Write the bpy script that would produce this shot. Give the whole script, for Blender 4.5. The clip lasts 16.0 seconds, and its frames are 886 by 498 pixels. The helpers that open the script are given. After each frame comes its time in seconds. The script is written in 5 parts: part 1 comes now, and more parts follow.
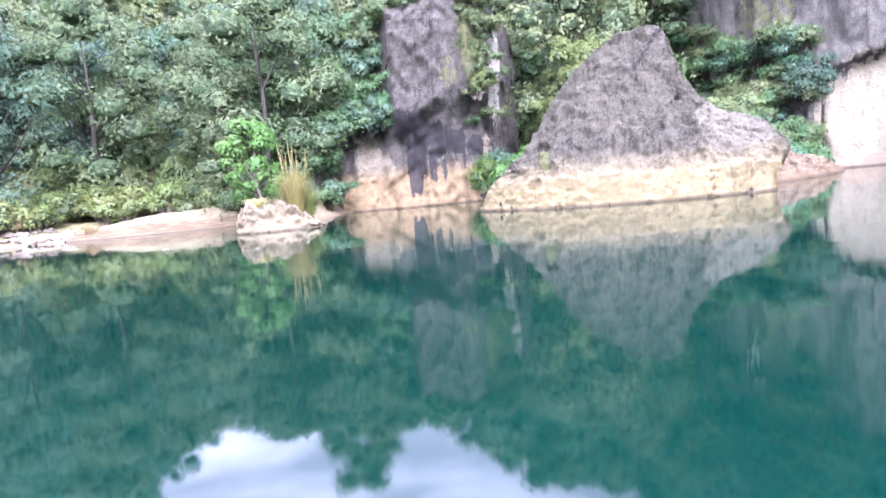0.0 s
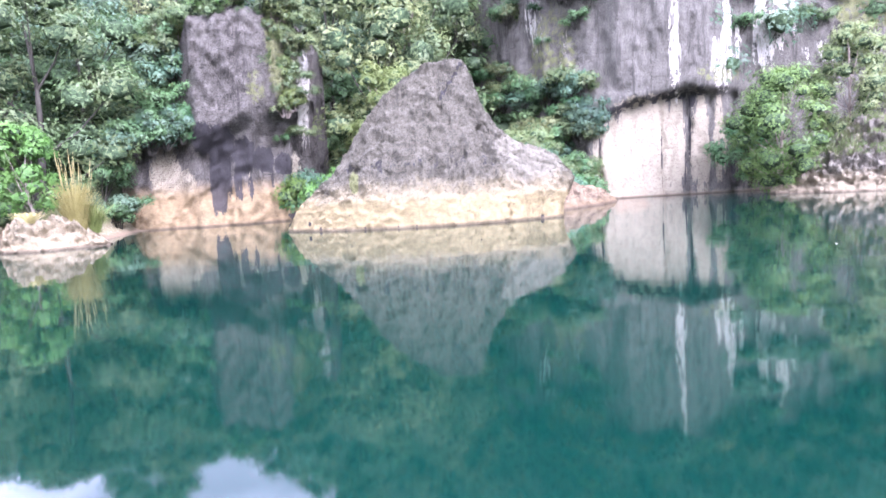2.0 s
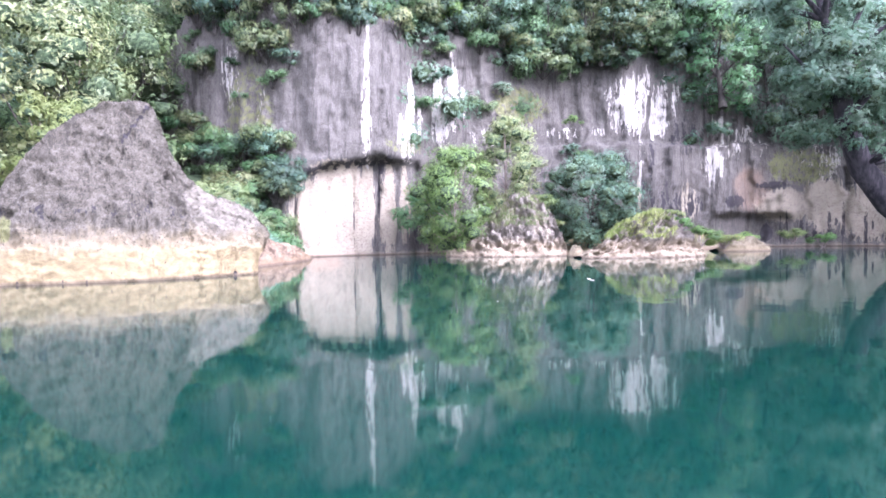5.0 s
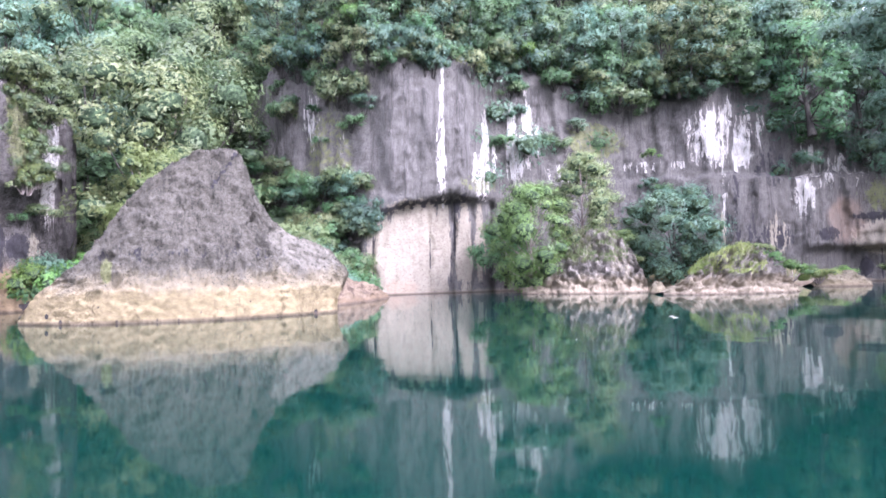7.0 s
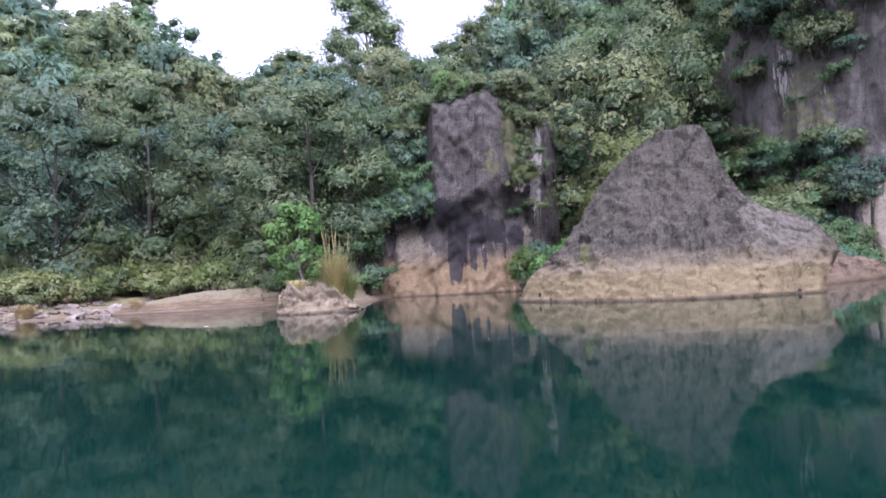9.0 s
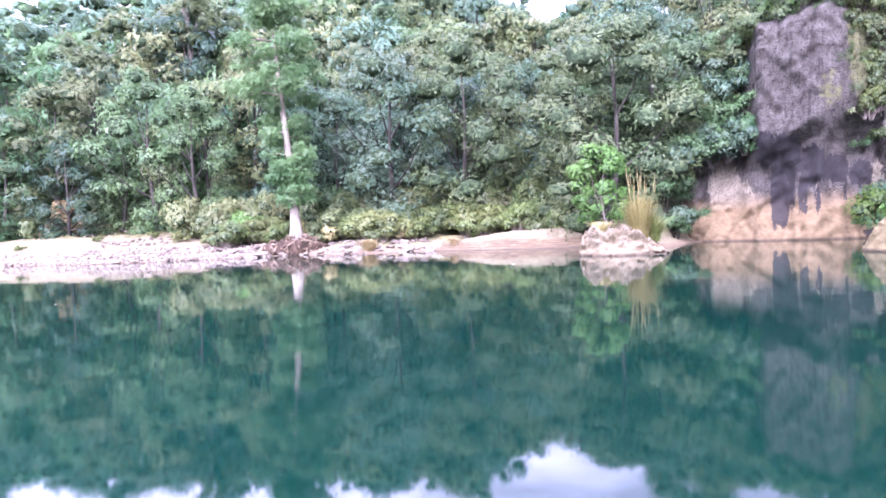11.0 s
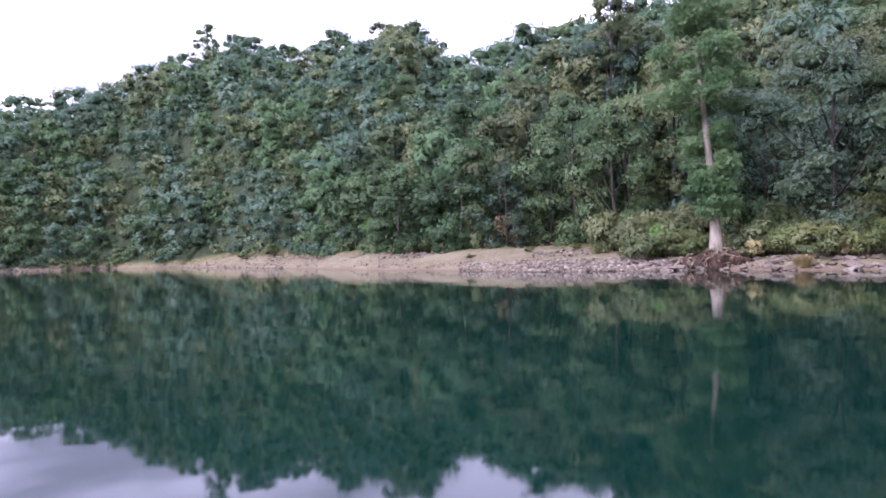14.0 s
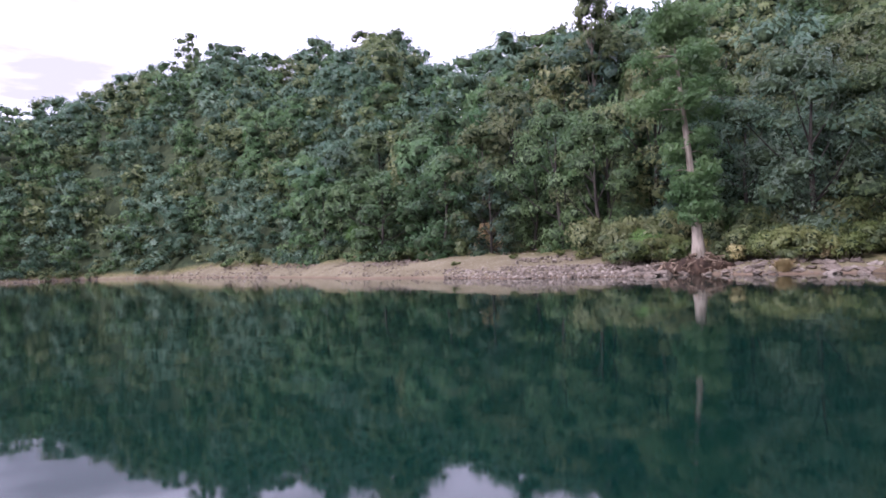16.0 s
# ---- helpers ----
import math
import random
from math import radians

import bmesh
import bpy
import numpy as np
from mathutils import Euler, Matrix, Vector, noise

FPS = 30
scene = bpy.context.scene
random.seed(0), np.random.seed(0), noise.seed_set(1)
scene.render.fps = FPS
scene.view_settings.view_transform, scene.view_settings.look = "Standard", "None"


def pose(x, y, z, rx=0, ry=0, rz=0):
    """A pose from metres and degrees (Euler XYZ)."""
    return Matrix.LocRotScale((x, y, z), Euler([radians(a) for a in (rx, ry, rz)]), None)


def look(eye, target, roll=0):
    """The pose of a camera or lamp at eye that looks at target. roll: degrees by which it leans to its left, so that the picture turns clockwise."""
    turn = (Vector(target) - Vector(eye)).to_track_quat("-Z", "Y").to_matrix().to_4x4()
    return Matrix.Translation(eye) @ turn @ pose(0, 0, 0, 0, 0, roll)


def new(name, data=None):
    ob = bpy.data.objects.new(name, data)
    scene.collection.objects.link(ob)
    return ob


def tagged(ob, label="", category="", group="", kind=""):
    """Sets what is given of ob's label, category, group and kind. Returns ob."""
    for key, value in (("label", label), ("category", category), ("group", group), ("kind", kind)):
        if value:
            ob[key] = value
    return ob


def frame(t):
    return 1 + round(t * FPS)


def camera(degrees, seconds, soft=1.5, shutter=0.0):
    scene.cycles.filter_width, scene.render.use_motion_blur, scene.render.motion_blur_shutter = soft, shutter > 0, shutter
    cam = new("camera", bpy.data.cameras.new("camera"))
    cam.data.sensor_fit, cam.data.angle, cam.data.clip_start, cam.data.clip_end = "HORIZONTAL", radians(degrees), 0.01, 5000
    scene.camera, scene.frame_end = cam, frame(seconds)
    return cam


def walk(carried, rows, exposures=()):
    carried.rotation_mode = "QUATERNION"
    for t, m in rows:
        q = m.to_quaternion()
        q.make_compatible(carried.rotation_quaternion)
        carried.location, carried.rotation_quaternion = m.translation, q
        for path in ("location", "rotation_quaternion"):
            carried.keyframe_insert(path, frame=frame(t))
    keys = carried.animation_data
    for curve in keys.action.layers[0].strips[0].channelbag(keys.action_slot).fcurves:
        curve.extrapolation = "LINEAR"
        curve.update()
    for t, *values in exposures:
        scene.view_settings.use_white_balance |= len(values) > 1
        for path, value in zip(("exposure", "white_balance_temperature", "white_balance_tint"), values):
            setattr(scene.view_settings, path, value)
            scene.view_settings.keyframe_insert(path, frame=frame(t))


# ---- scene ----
cam = camera(68.3, 16.0, 1.6)
EYE = 1.6
# seconds, turn to the left, look up, lean to the right (degrees)
ROWS = [
    (0.0, 0.00, -6.20, 5.22), (0.5, -3.99, -6.82, 5.27), (1.0, -8.13, -4.70, 4.36), (1.5, -13.63, -4.12, 4.81),
    (2.0, -16.77, -5.59, 3.27), (2.5, -23.70, -4.12, 1.61), (3.0, -28.34, -3.32, 0.87), (3.5, -34.17, -3.55, 0.87),
    (4.0, -36.57, -3.59, 1.04), (4.2, -38.35, -3.27, 0.81), (6.3, -45.02, 0.19, 1.29), (6.5, -44.07, 0.29, 1.22),
    (7.0, -36.69, 1.96, 1.32), (7.5, -26.32, 2.56, 0.73), (8.0, -17.90, 2.40, 1.77), (8.5, -7.79, 1.22, 2.35),
    (9.0, 2.81, 1.72, 3.07), (9.2, 6.06, 1.78, 2.37), (11.3, 33.50, -2.74, 2.59), (11.5, 36.66, -2.52, 2.45),
    (12.0, 42.46, -1.69, 2.37), (12.5, 48.42, 0.11, 2.09), (13.0, 54.85, 1.58, 1.47), (13.5, 59.42, 0.40, 0.88),
    (14.0, 64.43, 0.25, 1.69), (14.5, 67.25, 0.19, 1.45), (15.0, 71.89, 0.61, 1.18), (15.5, 71.52, 0.55, 1.82),
    (16.0, 63.06, 0.87, 2.25),
]
EXPOSURE = [(0.0, 2.12, 5290, 37), (4.2, 2.1, 5350, 39), (6.3, 2.33, 5380, 41), (7.0, 1.83, 5330, 39), (7.5, 1.83, 5330, 39), (8.0, 1.43, 5400, 41),
            (8.5, 0.64, 5400, 41), (9.2, 0.79, 5350, 42), (11.3, 2.0, 5300, 51), (12.0, 1.8, 5300, 51), (12.5, 0.7, 5350, 49), (13.0, 0.28, 5400, 48),
            (13.5, 0.28, 5400, 48), (14.0, 0.33, 5500, 46), (14.5, -0.26, 5600, 45), (15.0, -0.31, 5650, 45), (15.5, -0.31, 5650, 45), (16.0, 0.01, 5700, 42)]
walk(cam, [(t, pose(0, 0, EYE, 0, 0, yaw) @ pose(0, 0, 0, 90 + up) @ pose(0, 0, 0, 0, 0, -lean)) for t, yaw, up, lean in ROWS], EXPOSURE)

# ---- sky and sun ----
SUN_UP, SUN_TURN = 36, 168
world = bpy.data.worlds.new("sky")
scene.world = world
world.use_nodes = True
wn, wl = world.node_tree.nodes, world.node_tree.links
wn.clear()
sky = wn.new("ShaderNodeTexSky")
sky.sky_type, sky.sun_disc = "NISHITA", False
sky.sun_elevation, sky.sun_rotation = radians(SUN_UP), radians(SUN_TURN)
wco = wn.new("ShaderNodeTexCoord")
wmap = wn.new("ShaderNodeMapping")
wmap.inputs["Scale"].default_value = (1.2, 1.2, 5.5)
wnoise = wn.new("ShaderNodeTexNoise")
wnoise.inputs["Scale"].default_value, wnoise.inputs["Detail"].default_value = 2.2, 6
wramp = wn.new("ShaderNodeValToRGB")
wramp.color_ramp.elements[0].position, wramp.color_ramp.elements[0].color = 0.38, (0.34, 0.35, 0.37, 1)
wramp.color_ramp.elements[1].position, wramp.color_ramp.elements[1].color = 0.60, (0.93, 0.94, 0.98, 1)
wgain = wn.new("ShaderNodeVectorMath")
wgain.operation = "SCALE"
wgain.inputs["Scale"].default_value = 28.0
wmix = wn.new("ShaderNodeMix")
wmix.data_type = "RGBA"
wmix.inputs["Factor"].default_value = 0.88
wback = wn.new("ShaderNodeBackground")
wback.inputs["Strength"].default_value = 0.1
wout = wn.new("ShaderNodeOutputWorld")
wl.new(wco.outputs["Generated"], wmap.inputs["Vector"])
wl.new(wmap.outputs["Vector"], wnoise.inputs["Vector"])
wl.new(wnoise.outputs["Fac"], wramp.inputs["Fac"])
wl.new(wramp.outputs["Color"], wgain.inputs[0])
wl.new(sky.outputs["Color"], wmix.inputs["A"])
wl.new(wgain.outputs["Vector"], wmix.inputs["B"])
wl.new(wmix.outputs["Result"], wback.inputs["Color"])
wl.new(wback.outputs["Background"], wout.inputs["Surface"])
sun = new("sun", bpy.data.lights.new("sun", "SUN"))
sun.data.energy, sun.data.angle, sun.data.color = 3.8, radians(32), (1.0, 0.97, 0.93)
sx, sy = math.sin(radians(SUN_TURN)), math.cos(radians(SUN_TURN))
sun.matrix_world = look((60 * sx, 60 * sy, 60 * math.tan(radians(SUN_UP))), (0, 0, 0))


# ---- materials ----
class Mat:
    """A node material: short ways to add noises, ramps and mixes."""

    def __init__(self, name, rough=0.8, spec=0.3):
        self.m = bpy.data.materials.new(name)
        self.m.use_nodes = True
        self.n, self.l = self.m.node_tree.nodes, self.m.node_tree.links
        self.b = self.n["Principled BSDF"]
        self.b.inputs["Roughness"].default_value = rough
        self.b.inputs["Specular IOR Level"].default_value = spec
        self.pos = self.n.new("ShaderNodeNewGeometry").outputs["Position"]

    def put(self, value, socket):
        if isinstance(value, bpy.types.NodeSocket):
            self.l.new(value, socket)
        else:
            socket.default_value = (*value, 1) if isinstance(value, tuple) and len(value) == 3 and socket.type == "RGBA" else value

    def noise(self, scale, detail=5, stretch=(1, 1, 1), rough=0.6, warp=0.0):
        mp = self.n.new("ShaderNodeMapping")
        mp.inputs["Scale"].default_value = stretch
        self.l.new(self.pos, mp.inputs["Vector"])
        t = self.n.new("ShaderNodeTexNoise")
        t.inputs["Scale"].default_value, t.inputs["Detail"].default_value = scale, detail
        t.inputs["Roughness"].default_value, t.inputs["Distortion"].default_value = rough, warp
        self.l.new(mp.outputs["Vector"], t.inputs["Vector"])
        return t.outputs["Fac"]

    def cells(self, scale, stretch=(1, 1, 1), edge=True):
        mp = self.n.new("ShaderNodeMapping")
        mp.inputs["Scale"].default_value = stretch
        self.l.new(self.pos, mp.inputs["Vector"])
        t = self.n.new("ShaderNodeTexVoronoi")
        t.feature = "DISTANCE_TO_EDGE" if edge else "F1"
        t.inputs["Scale"].default_value = scale
        self.l.new(mp.outputs["Vector"], t.inputs["Vector"])
        return t.outputs["Distance"]

    def step(self, value, low, high):
        r = self.n.new("ShaderNodeMapRange")
        r.interpolation_type = "SMOOTHSTEP"
        self.put(value, r.inputs["Value"])
        r.inputs["From Min"].default_value, r.inputs["From Max"].default_value = low, high
        return r.outputs["Result"]

    def math(self, op, a, b=0.0):
        m = self.n.new("ShaderNodeMath")
        m.operation = op
        self.put(a, m.inputs[0])
        self.put(b, m.inputs[1])
        return m.outputs["Value"]

    def mix(self, fac, a, b, blend="MIX"):
        x = self.n.new("ShaderNodeMix")
        x.data_type, x.blend_type = "RGBA", blend
        self.put(fac, x.inputs["Factor"])
        self.put(a, x.inputs["A"])
        self.put(b, x.inputs["B"])
        return x.outputs["Result"]

    def attr(self, name):
        a = self.n.new("ShaderNodeAttribute")
        a.attribute_name = name
        return a.outputs["Fac"]

    def axis(self, i):
        s = self.n.new("ShaderNodeSeparateXYZ")
        self.l.new(self.pos, s.inputs["Vector"])
        return s.outputs[i]

    def colour(self, value):
        self.put(value, self.b.inputs["Base Color"])
        return self

    def bump(self, height, strength=0.5, distance=0.1):
        b = self.n.new("ShaderNodeBump")
        b.inputs["Strength"].default_value, b.inputs["Distance"].default_value = strength, distance
        self.l.new(height, b.inputs["Height"])
        self.l.new(b.outputs["Normal"], self.b.inputs["Normal"])
        return self


def make_water():
    m = Mat("river_water", 0.02, 0.5)
    m.b.inputs["Roughness"].default_value = 0.04
    m.b.inputs["IOR"].default_value = 1.333
    m.colour(m.mix(m.step(m.noise(0.05, 3), 0.3, 0.7), (0.0012, 0.0146, 0.0102), (0.0018, 0.0198, 0.0138)))
    ripple = m.math("ADD", m.math("MULTIPLY", m.noise(0.9, 1.5, (1, 1, 1)), 0.8), m.math("MULTIPLY", m.noise(0.16, 2), 2.4))
    return m.bump(ripple, 0.034, 0.12).m


def make_leaf(name, dark, mid, light, gloss=0.45):
    m = Mat(name, gloss, 0.3)
    isl = m.n.new("ShaderNodeNewGeometry").outputs["Random Per Island"]
    obj = m.n.new("ShaderNodeObjectInfo").outputs["Random"]
    c = m.mix(m.math("ADD", m.math("MULTIPLY", isl, 0.55), 0.25), dark, mid)
    c = m.mix(m.math("MULTIPLY", m.step(m.noise(0.55, 2), 0.45, 0.7), 0.6), c, light)
    patchy = m.noise(0.17, 3)
    c = m.mix(m.math("MULTIPLY", m.step(patchy, 0.5, 0.7), 0.5), c, (light[0] * 1.02, light[1], light[2]))
    c = m.mix(m.math("MULTIPLY", m.step(patchy, 0.48, 0.3), 0.45), c, dark)
    broad = m.noise(0.11, 2)
    c = m.mix(m.math("MULTIPLY", m.step(broad, 0.52, 0.66), 0.45), c, light)
    c = m.mix(m.math("MULTIPLY", m.step(broad, 0.48, 0.34), 0.4), c, dark)
    hs = m.n.new("ShaderNodeHueSaturation")
    m.put(c, hs.inputs["Color"])
    other = m.math("FRACT", m.math("MULTIPLY", obj, 17.3))
    m.put(m.math("ADD", m.math("MULTIPLY", obj, 0.05), 0.476), hs.inputs["Hue"])
    m.put(m.math("ADD", m.math("MULTIPLY", other, 0.7), 0.88), hs.inputs["Value"])
    hs.inputs["Saturation"].default_value = 1.22
    speck = m.noise(7.0, 4, (1, 1, 1), 0.7)
    hue = m.mix(m.math("MULTIPLY", m.step(speck, 0.56, 0.68), 0.2), hs.outputs["Color"], light)
    m.colour(hue)
    tr = m.n.new("ShaderNodeBsdfTranslucent")
    m.put(hue, tr.inputs["Color"])
    ms = m.n.new("ShaderNodeMixShader")
    ms.inputs["Fac"].default_value = 0.4
    m.l.new(m.b.outputs["BSDF"], ms.inputs[1])
    m.l.new(tr.outputs["BSDF"], ms.inputs[2])
    # gaps between the leaflets
    gap = m.n.new("ShaderNodeBsdfTransparent")
    cut = m.n.new("ShaderNodeMixShader")
    m.put(m.step(m.noise(13.0, 3, (1, 1, 1), 0.7), 0.455, 0.475), cut.inputs["Fac"])
    m.l.new(gap.outputs["BSDF"], cut.inputs[1])
    m.l.new(ms.outputs["Shader"], cut.inputs[2])
    m.l.new(cut.outputs["Shader"], m.n["Material Output"].inputs["Surface"])
    return m.m


def make_bark(name, a, b):
    m = Mat(name, 0.9, 0.2)
    n = m.noise(3.0, 6, (1, 1, 0.25))
    m.colour(m.mix(m.step(n, 0.35, 0.7), a, b))
    return m.bump(n, 0.6, 0.05).m


def make_rock(name, base, dark, pale, cream, band, soft=0.25, white=(0.32, 0.282, 0.195), seams=0.3, veil=0.0, beds=0.35, pits=0.02, blots=0.32):
    """Weathered limestone: grey skin, dark and pale runs down the face, a pale scoured band above the water."""
    m = Mat(name, 0.92, 0.15)
    grain = m.noise(11.0, 9, (1, 1, 1), 0.8)
    blot = m.noise(0.7, 10, (1, 1, 1), 0.75)
    coarse = m.noise(3.2, 8, (1, 1, 1.7), 0.75)
    c = m.mix(m.step(grain, 0.42, 0.6), base, pale)
    c = m.mix(m.math("MULTIPLY", m.step(m.noise(17.0, 5, (1, 1, 1.4), 0.75), 0.55, 0.6), 0.5), c, dark)
    c = m.mix(m.math("MULTIPLY", m.step(blot, 0.52, 0.56), blots), c, dark)
    lines = m.noise(7.0, 7, (1, 1, 0.05), 0.75, 0.15)
    c = m.mix(m.math("MULTIPLY", m.step(lines, 0.53, 0.58), 0.3), c, dark)
    c = m.mix(m.math("MULTIPLY", m.step(lines, 0.45, 0.40), 0.16), c, pale)
    bed = m.noise(3.0, 7, (0.3, 0.3, 2.6), 0.75)
    c = m.mix(m.math("MULTIPLY", m.step(bed, 0.56, 0.6), beds), c, dark)
    runs = m.noise(1.6, 8, (1, 1, 0.07), 0.78, 0.3)
    c = m.mix(m.math("MULTIPLY", m.step(runs, 0.53, 0.58), 0.62), c, dark)
    c = m.mix(m.math("MULTIPLY", m.step(runs, 0.45, 0.39), 0.45), c, pale)
    wr = m.noise(2.3, 6, (1, 1, 0.12), 0.7, 0.2)
    fine = m.noise(6.0, 6, (1, 1, 0.3), 0.75)
    ragged = m.math("ADD", m.math("MULTIPLY", m.math("SUBTRACT", wr, 0.5), 2.6), m.math("MULTIPLY", m.math("SUBTRACT", fine, 0.5), 1.6))

    def edged(name, gain, fray):
        """A stain or painted shade with a ragged, streaky edge."""
        a = m.attr(name)
        return m.math("ADD", m.math("MULTIPLY", a, gain), m.math("MULTIPLY", m.math("MULTIPLY", ragged, fray), m.math("MINIMUM", m.math("MULTIPLY", a, 3.0), 1.0)))

    wf = m.math("MULTIPLY", m.step(edged("white", 1.35, 1.0), 0.5, 0.66), 0.92)
    c = m.mix(wf, c, m.mix(m.math("MULTIPLY", m.step(coarse, 0.45, 0.62), 0.8), white, (0.24, 0.205, 0.145)))
    lime = m.step(edged("calcite", 0.74, 1.6), 0.5, 0.68)
    c = m.mix(m.math("MULTIPLY", lime, 0.94), c, m.mix(m.math("MULTIPLY", m.step(fine, 0.44, 0.6), 0.7), (0.58, 0.55, 0.46), (0.36, 0.33, 0.26)))
    c = m.mix(m.math("MULTIPLY", m.step(m.math("ADD", m.attr("rust"), m.math("MULTIPLY", blot, 0.5)), 0.55, 0.95), 0.7), c, (0.37, 0.255, 0.165))
    bare = m.step(m.math("ADD", m.attr("pale"), m.math("MULTIPLY", m.math("SUBTRACT", coarse, 0.5), 1.5)), 0.4, 0.62)
    c = m.mix(m.math("MULTIPLY", bare, 0.8), c, tuple(1.35 * v for v in pale))
    wave = m.math("MULTIPLY", m.math("SUBTRACT", m.noise(1.1, 6, (1, 1, 1), 0.7), 0.5), -1.1)
    zz = m.math("ADD", m.axis(2), wave)
    if veil:
        c = m.mix(m.math("MULTIPLY", m.step(m.math("ADD", zz, m.math("MULTIPLY", ragged, 0.5)), band + veil, band + 0.1), 0.75), c, tuple(0.5 * (a + b) for a, b in zip(pale, cream)))
    cc = m.mix(m.step(coarse, 0.38, 0.62), cream, tuple(0.74 * v for v in cream))
    c = m.mix(m.step(zz, band + soft, band - soft), c, cc)
    # dark stain runs, and overhang shade put into the colour
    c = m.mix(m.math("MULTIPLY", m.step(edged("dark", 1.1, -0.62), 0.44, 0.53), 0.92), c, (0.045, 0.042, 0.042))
    c = m.mix(m.math("MULTIPLY", m.step(m.axis(2), 0.16, 0.02), 0.8), c, (0.10, 0.075, 0.05))
    moss = m.step(m.math("ADD", m.attr("moss"), m.math("MULTIPLY", m.noise(2.6, 6, (1, 1, 1), 0.7), 0.9)), 0.78, 0.95)
    c = m.mix(m.math("MULTIPLY", moss, 0.8), c, (0.17, 0.18, 0.07))
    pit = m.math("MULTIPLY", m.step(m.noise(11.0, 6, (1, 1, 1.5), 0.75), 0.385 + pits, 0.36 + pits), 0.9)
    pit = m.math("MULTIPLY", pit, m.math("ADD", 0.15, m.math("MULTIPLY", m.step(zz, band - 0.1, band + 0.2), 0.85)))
    chip = m.math("MULTIPLY", m.step(m.noise(10.0, 6, (1, 1, 1.3), 0.75), 0.61, 0.64), 0.55)
    c = m.mix(chip, c, pale)
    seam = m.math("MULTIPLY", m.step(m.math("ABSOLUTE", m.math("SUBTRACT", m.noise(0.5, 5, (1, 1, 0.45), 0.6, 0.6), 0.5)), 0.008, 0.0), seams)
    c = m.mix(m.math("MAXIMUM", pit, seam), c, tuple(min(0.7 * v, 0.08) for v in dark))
    m.colour(c)
    h = m.math("ADD", m.math("MULTIPLY", grain, 0.55), m.math("ADD", m.math("MULTIPLY", coarse, 0.3), m.math("MULTIPLY", runs, 0.3)))
    h = m.math("SUBTRACT", h, m.math("ADD", m.math("MULTIPLY", pit, 0.5), seam))
    return m.bump(h, 1.0, 0.24).m


def make_ground():
    m = Mat("bank_ground", 0.95, 0.15)
    forest = m.mix(m.step(m.noise(0.8, 6), 0.35, 0.65), (0.026, 0.040, 0.018), (0.055, 0.072, 0.032))
    sand = m.mix(m.step(m.noise(0.35, 6), 0.35, 0.65), (0.148, 0.126, 0.068), (0.205, 0.18, 0.104))
    sand = m.mix(m.step(m.noise(7.0, 4), 0.52, 0.7), sand, (0.32, 0.285, 0.21))
    grass = m.mix(m.step(m.noise(2.0, 5), 0.4, 0.7), (0.10, 0.105, 0.04), (0.24, 0.2, 0.1))
    z = m.math("ADD", m.axis(2), m.math("MULTIPLY", m.math("SUBTRACT", m.noise(0.4, 5), 0.5), 1.2))
    z = m.math("ADD", z, m.math("MULTIPLY", m.attr("grown"), 1.1))
    c = m.mix(m.step(z, 1.45, 1.9), sand, grass)
    c = m.mix(m.step(z, 1.9, 3.0), c, forest)
    c = m.mix(m.math("MULTIPLY", m.step(m.axis(2), 0.25, 0.02), 0.7), c, (0.16, 0.105, 0.07))
    c = m.mix(m.step(m.axis(2), 0.0, -0.6), c, (0.03, 0.06, 0.045))
    m.colour(c)
    return m.bump(m.noise(6, 6), 0.5, 0.08).m


MAT_WATER = make_water()
MAT_GROUND = make_ground()
LEAVES = [
    make_leaf("leaf_deep_green", (0.042, 0.078, 0.037), (0.092, 0.153, 0.073), (0.165, 0.228, 0.115)),
    # the extra blue puts distance haze into the leaf colour
    make_leaf("leaf_hazy_blue_green", (0.044, 0.080, 0.055), (0.097, 0.152, 0.101), (0.168, 0.227, 0.153)),
    make_leaf("leaf_olive", (0.062, 0.083, 0.039), (0.125, 0.154, 0.073), (0.206, 0.227, 0.122)),
]
LEAF_BRIGHT = make_leaf("leaf_bright_green", (0.058, 0.100, 0.033), (0.115, 0.180, 0.062), (0.178, 0.250, 0.10))
LEAF_YELLOW = make_leaf("leaf_yellow_green", (0.075, 0.10, 0.038), (0.14, 0.172, 0.073), (0.21, 0.235, 0.115))
LEAF_DRY = make_leaf("leaf_dry_straw", (0.20, 0.165, 0.09), (0.31, 0.265, 0.155), (0.42, 0.36, 0.225), 0.7)
def make_inside_shade():
    """Twigs and old leaves inside a crown, with the shade there put into the colour."""
    m = Mat("crown_inside_shade", 0.95, 0.1)
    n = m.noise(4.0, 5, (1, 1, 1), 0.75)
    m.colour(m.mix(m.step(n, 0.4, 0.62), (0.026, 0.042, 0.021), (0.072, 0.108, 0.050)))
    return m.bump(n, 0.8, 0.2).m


INSIDE_SHADE = make_inside_shade()
BARK_PALE = make_bark("bark_pale", (0.13, 0.105, 0.08), (0.32, 0.275, 0.225))
BARK_DARK = make_bark("bark_dark", (0.026, 0.024, 0.018), (0.075, 0.068, 0.052))
GREY = (0.175, 0.165, 0.18)
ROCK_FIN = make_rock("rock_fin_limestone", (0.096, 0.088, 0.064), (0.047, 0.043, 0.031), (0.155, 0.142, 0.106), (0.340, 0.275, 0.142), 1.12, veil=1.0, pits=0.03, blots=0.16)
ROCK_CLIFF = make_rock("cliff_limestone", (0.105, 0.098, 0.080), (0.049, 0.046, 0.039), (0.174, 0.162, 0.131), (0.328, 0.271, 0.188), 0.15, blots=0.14)
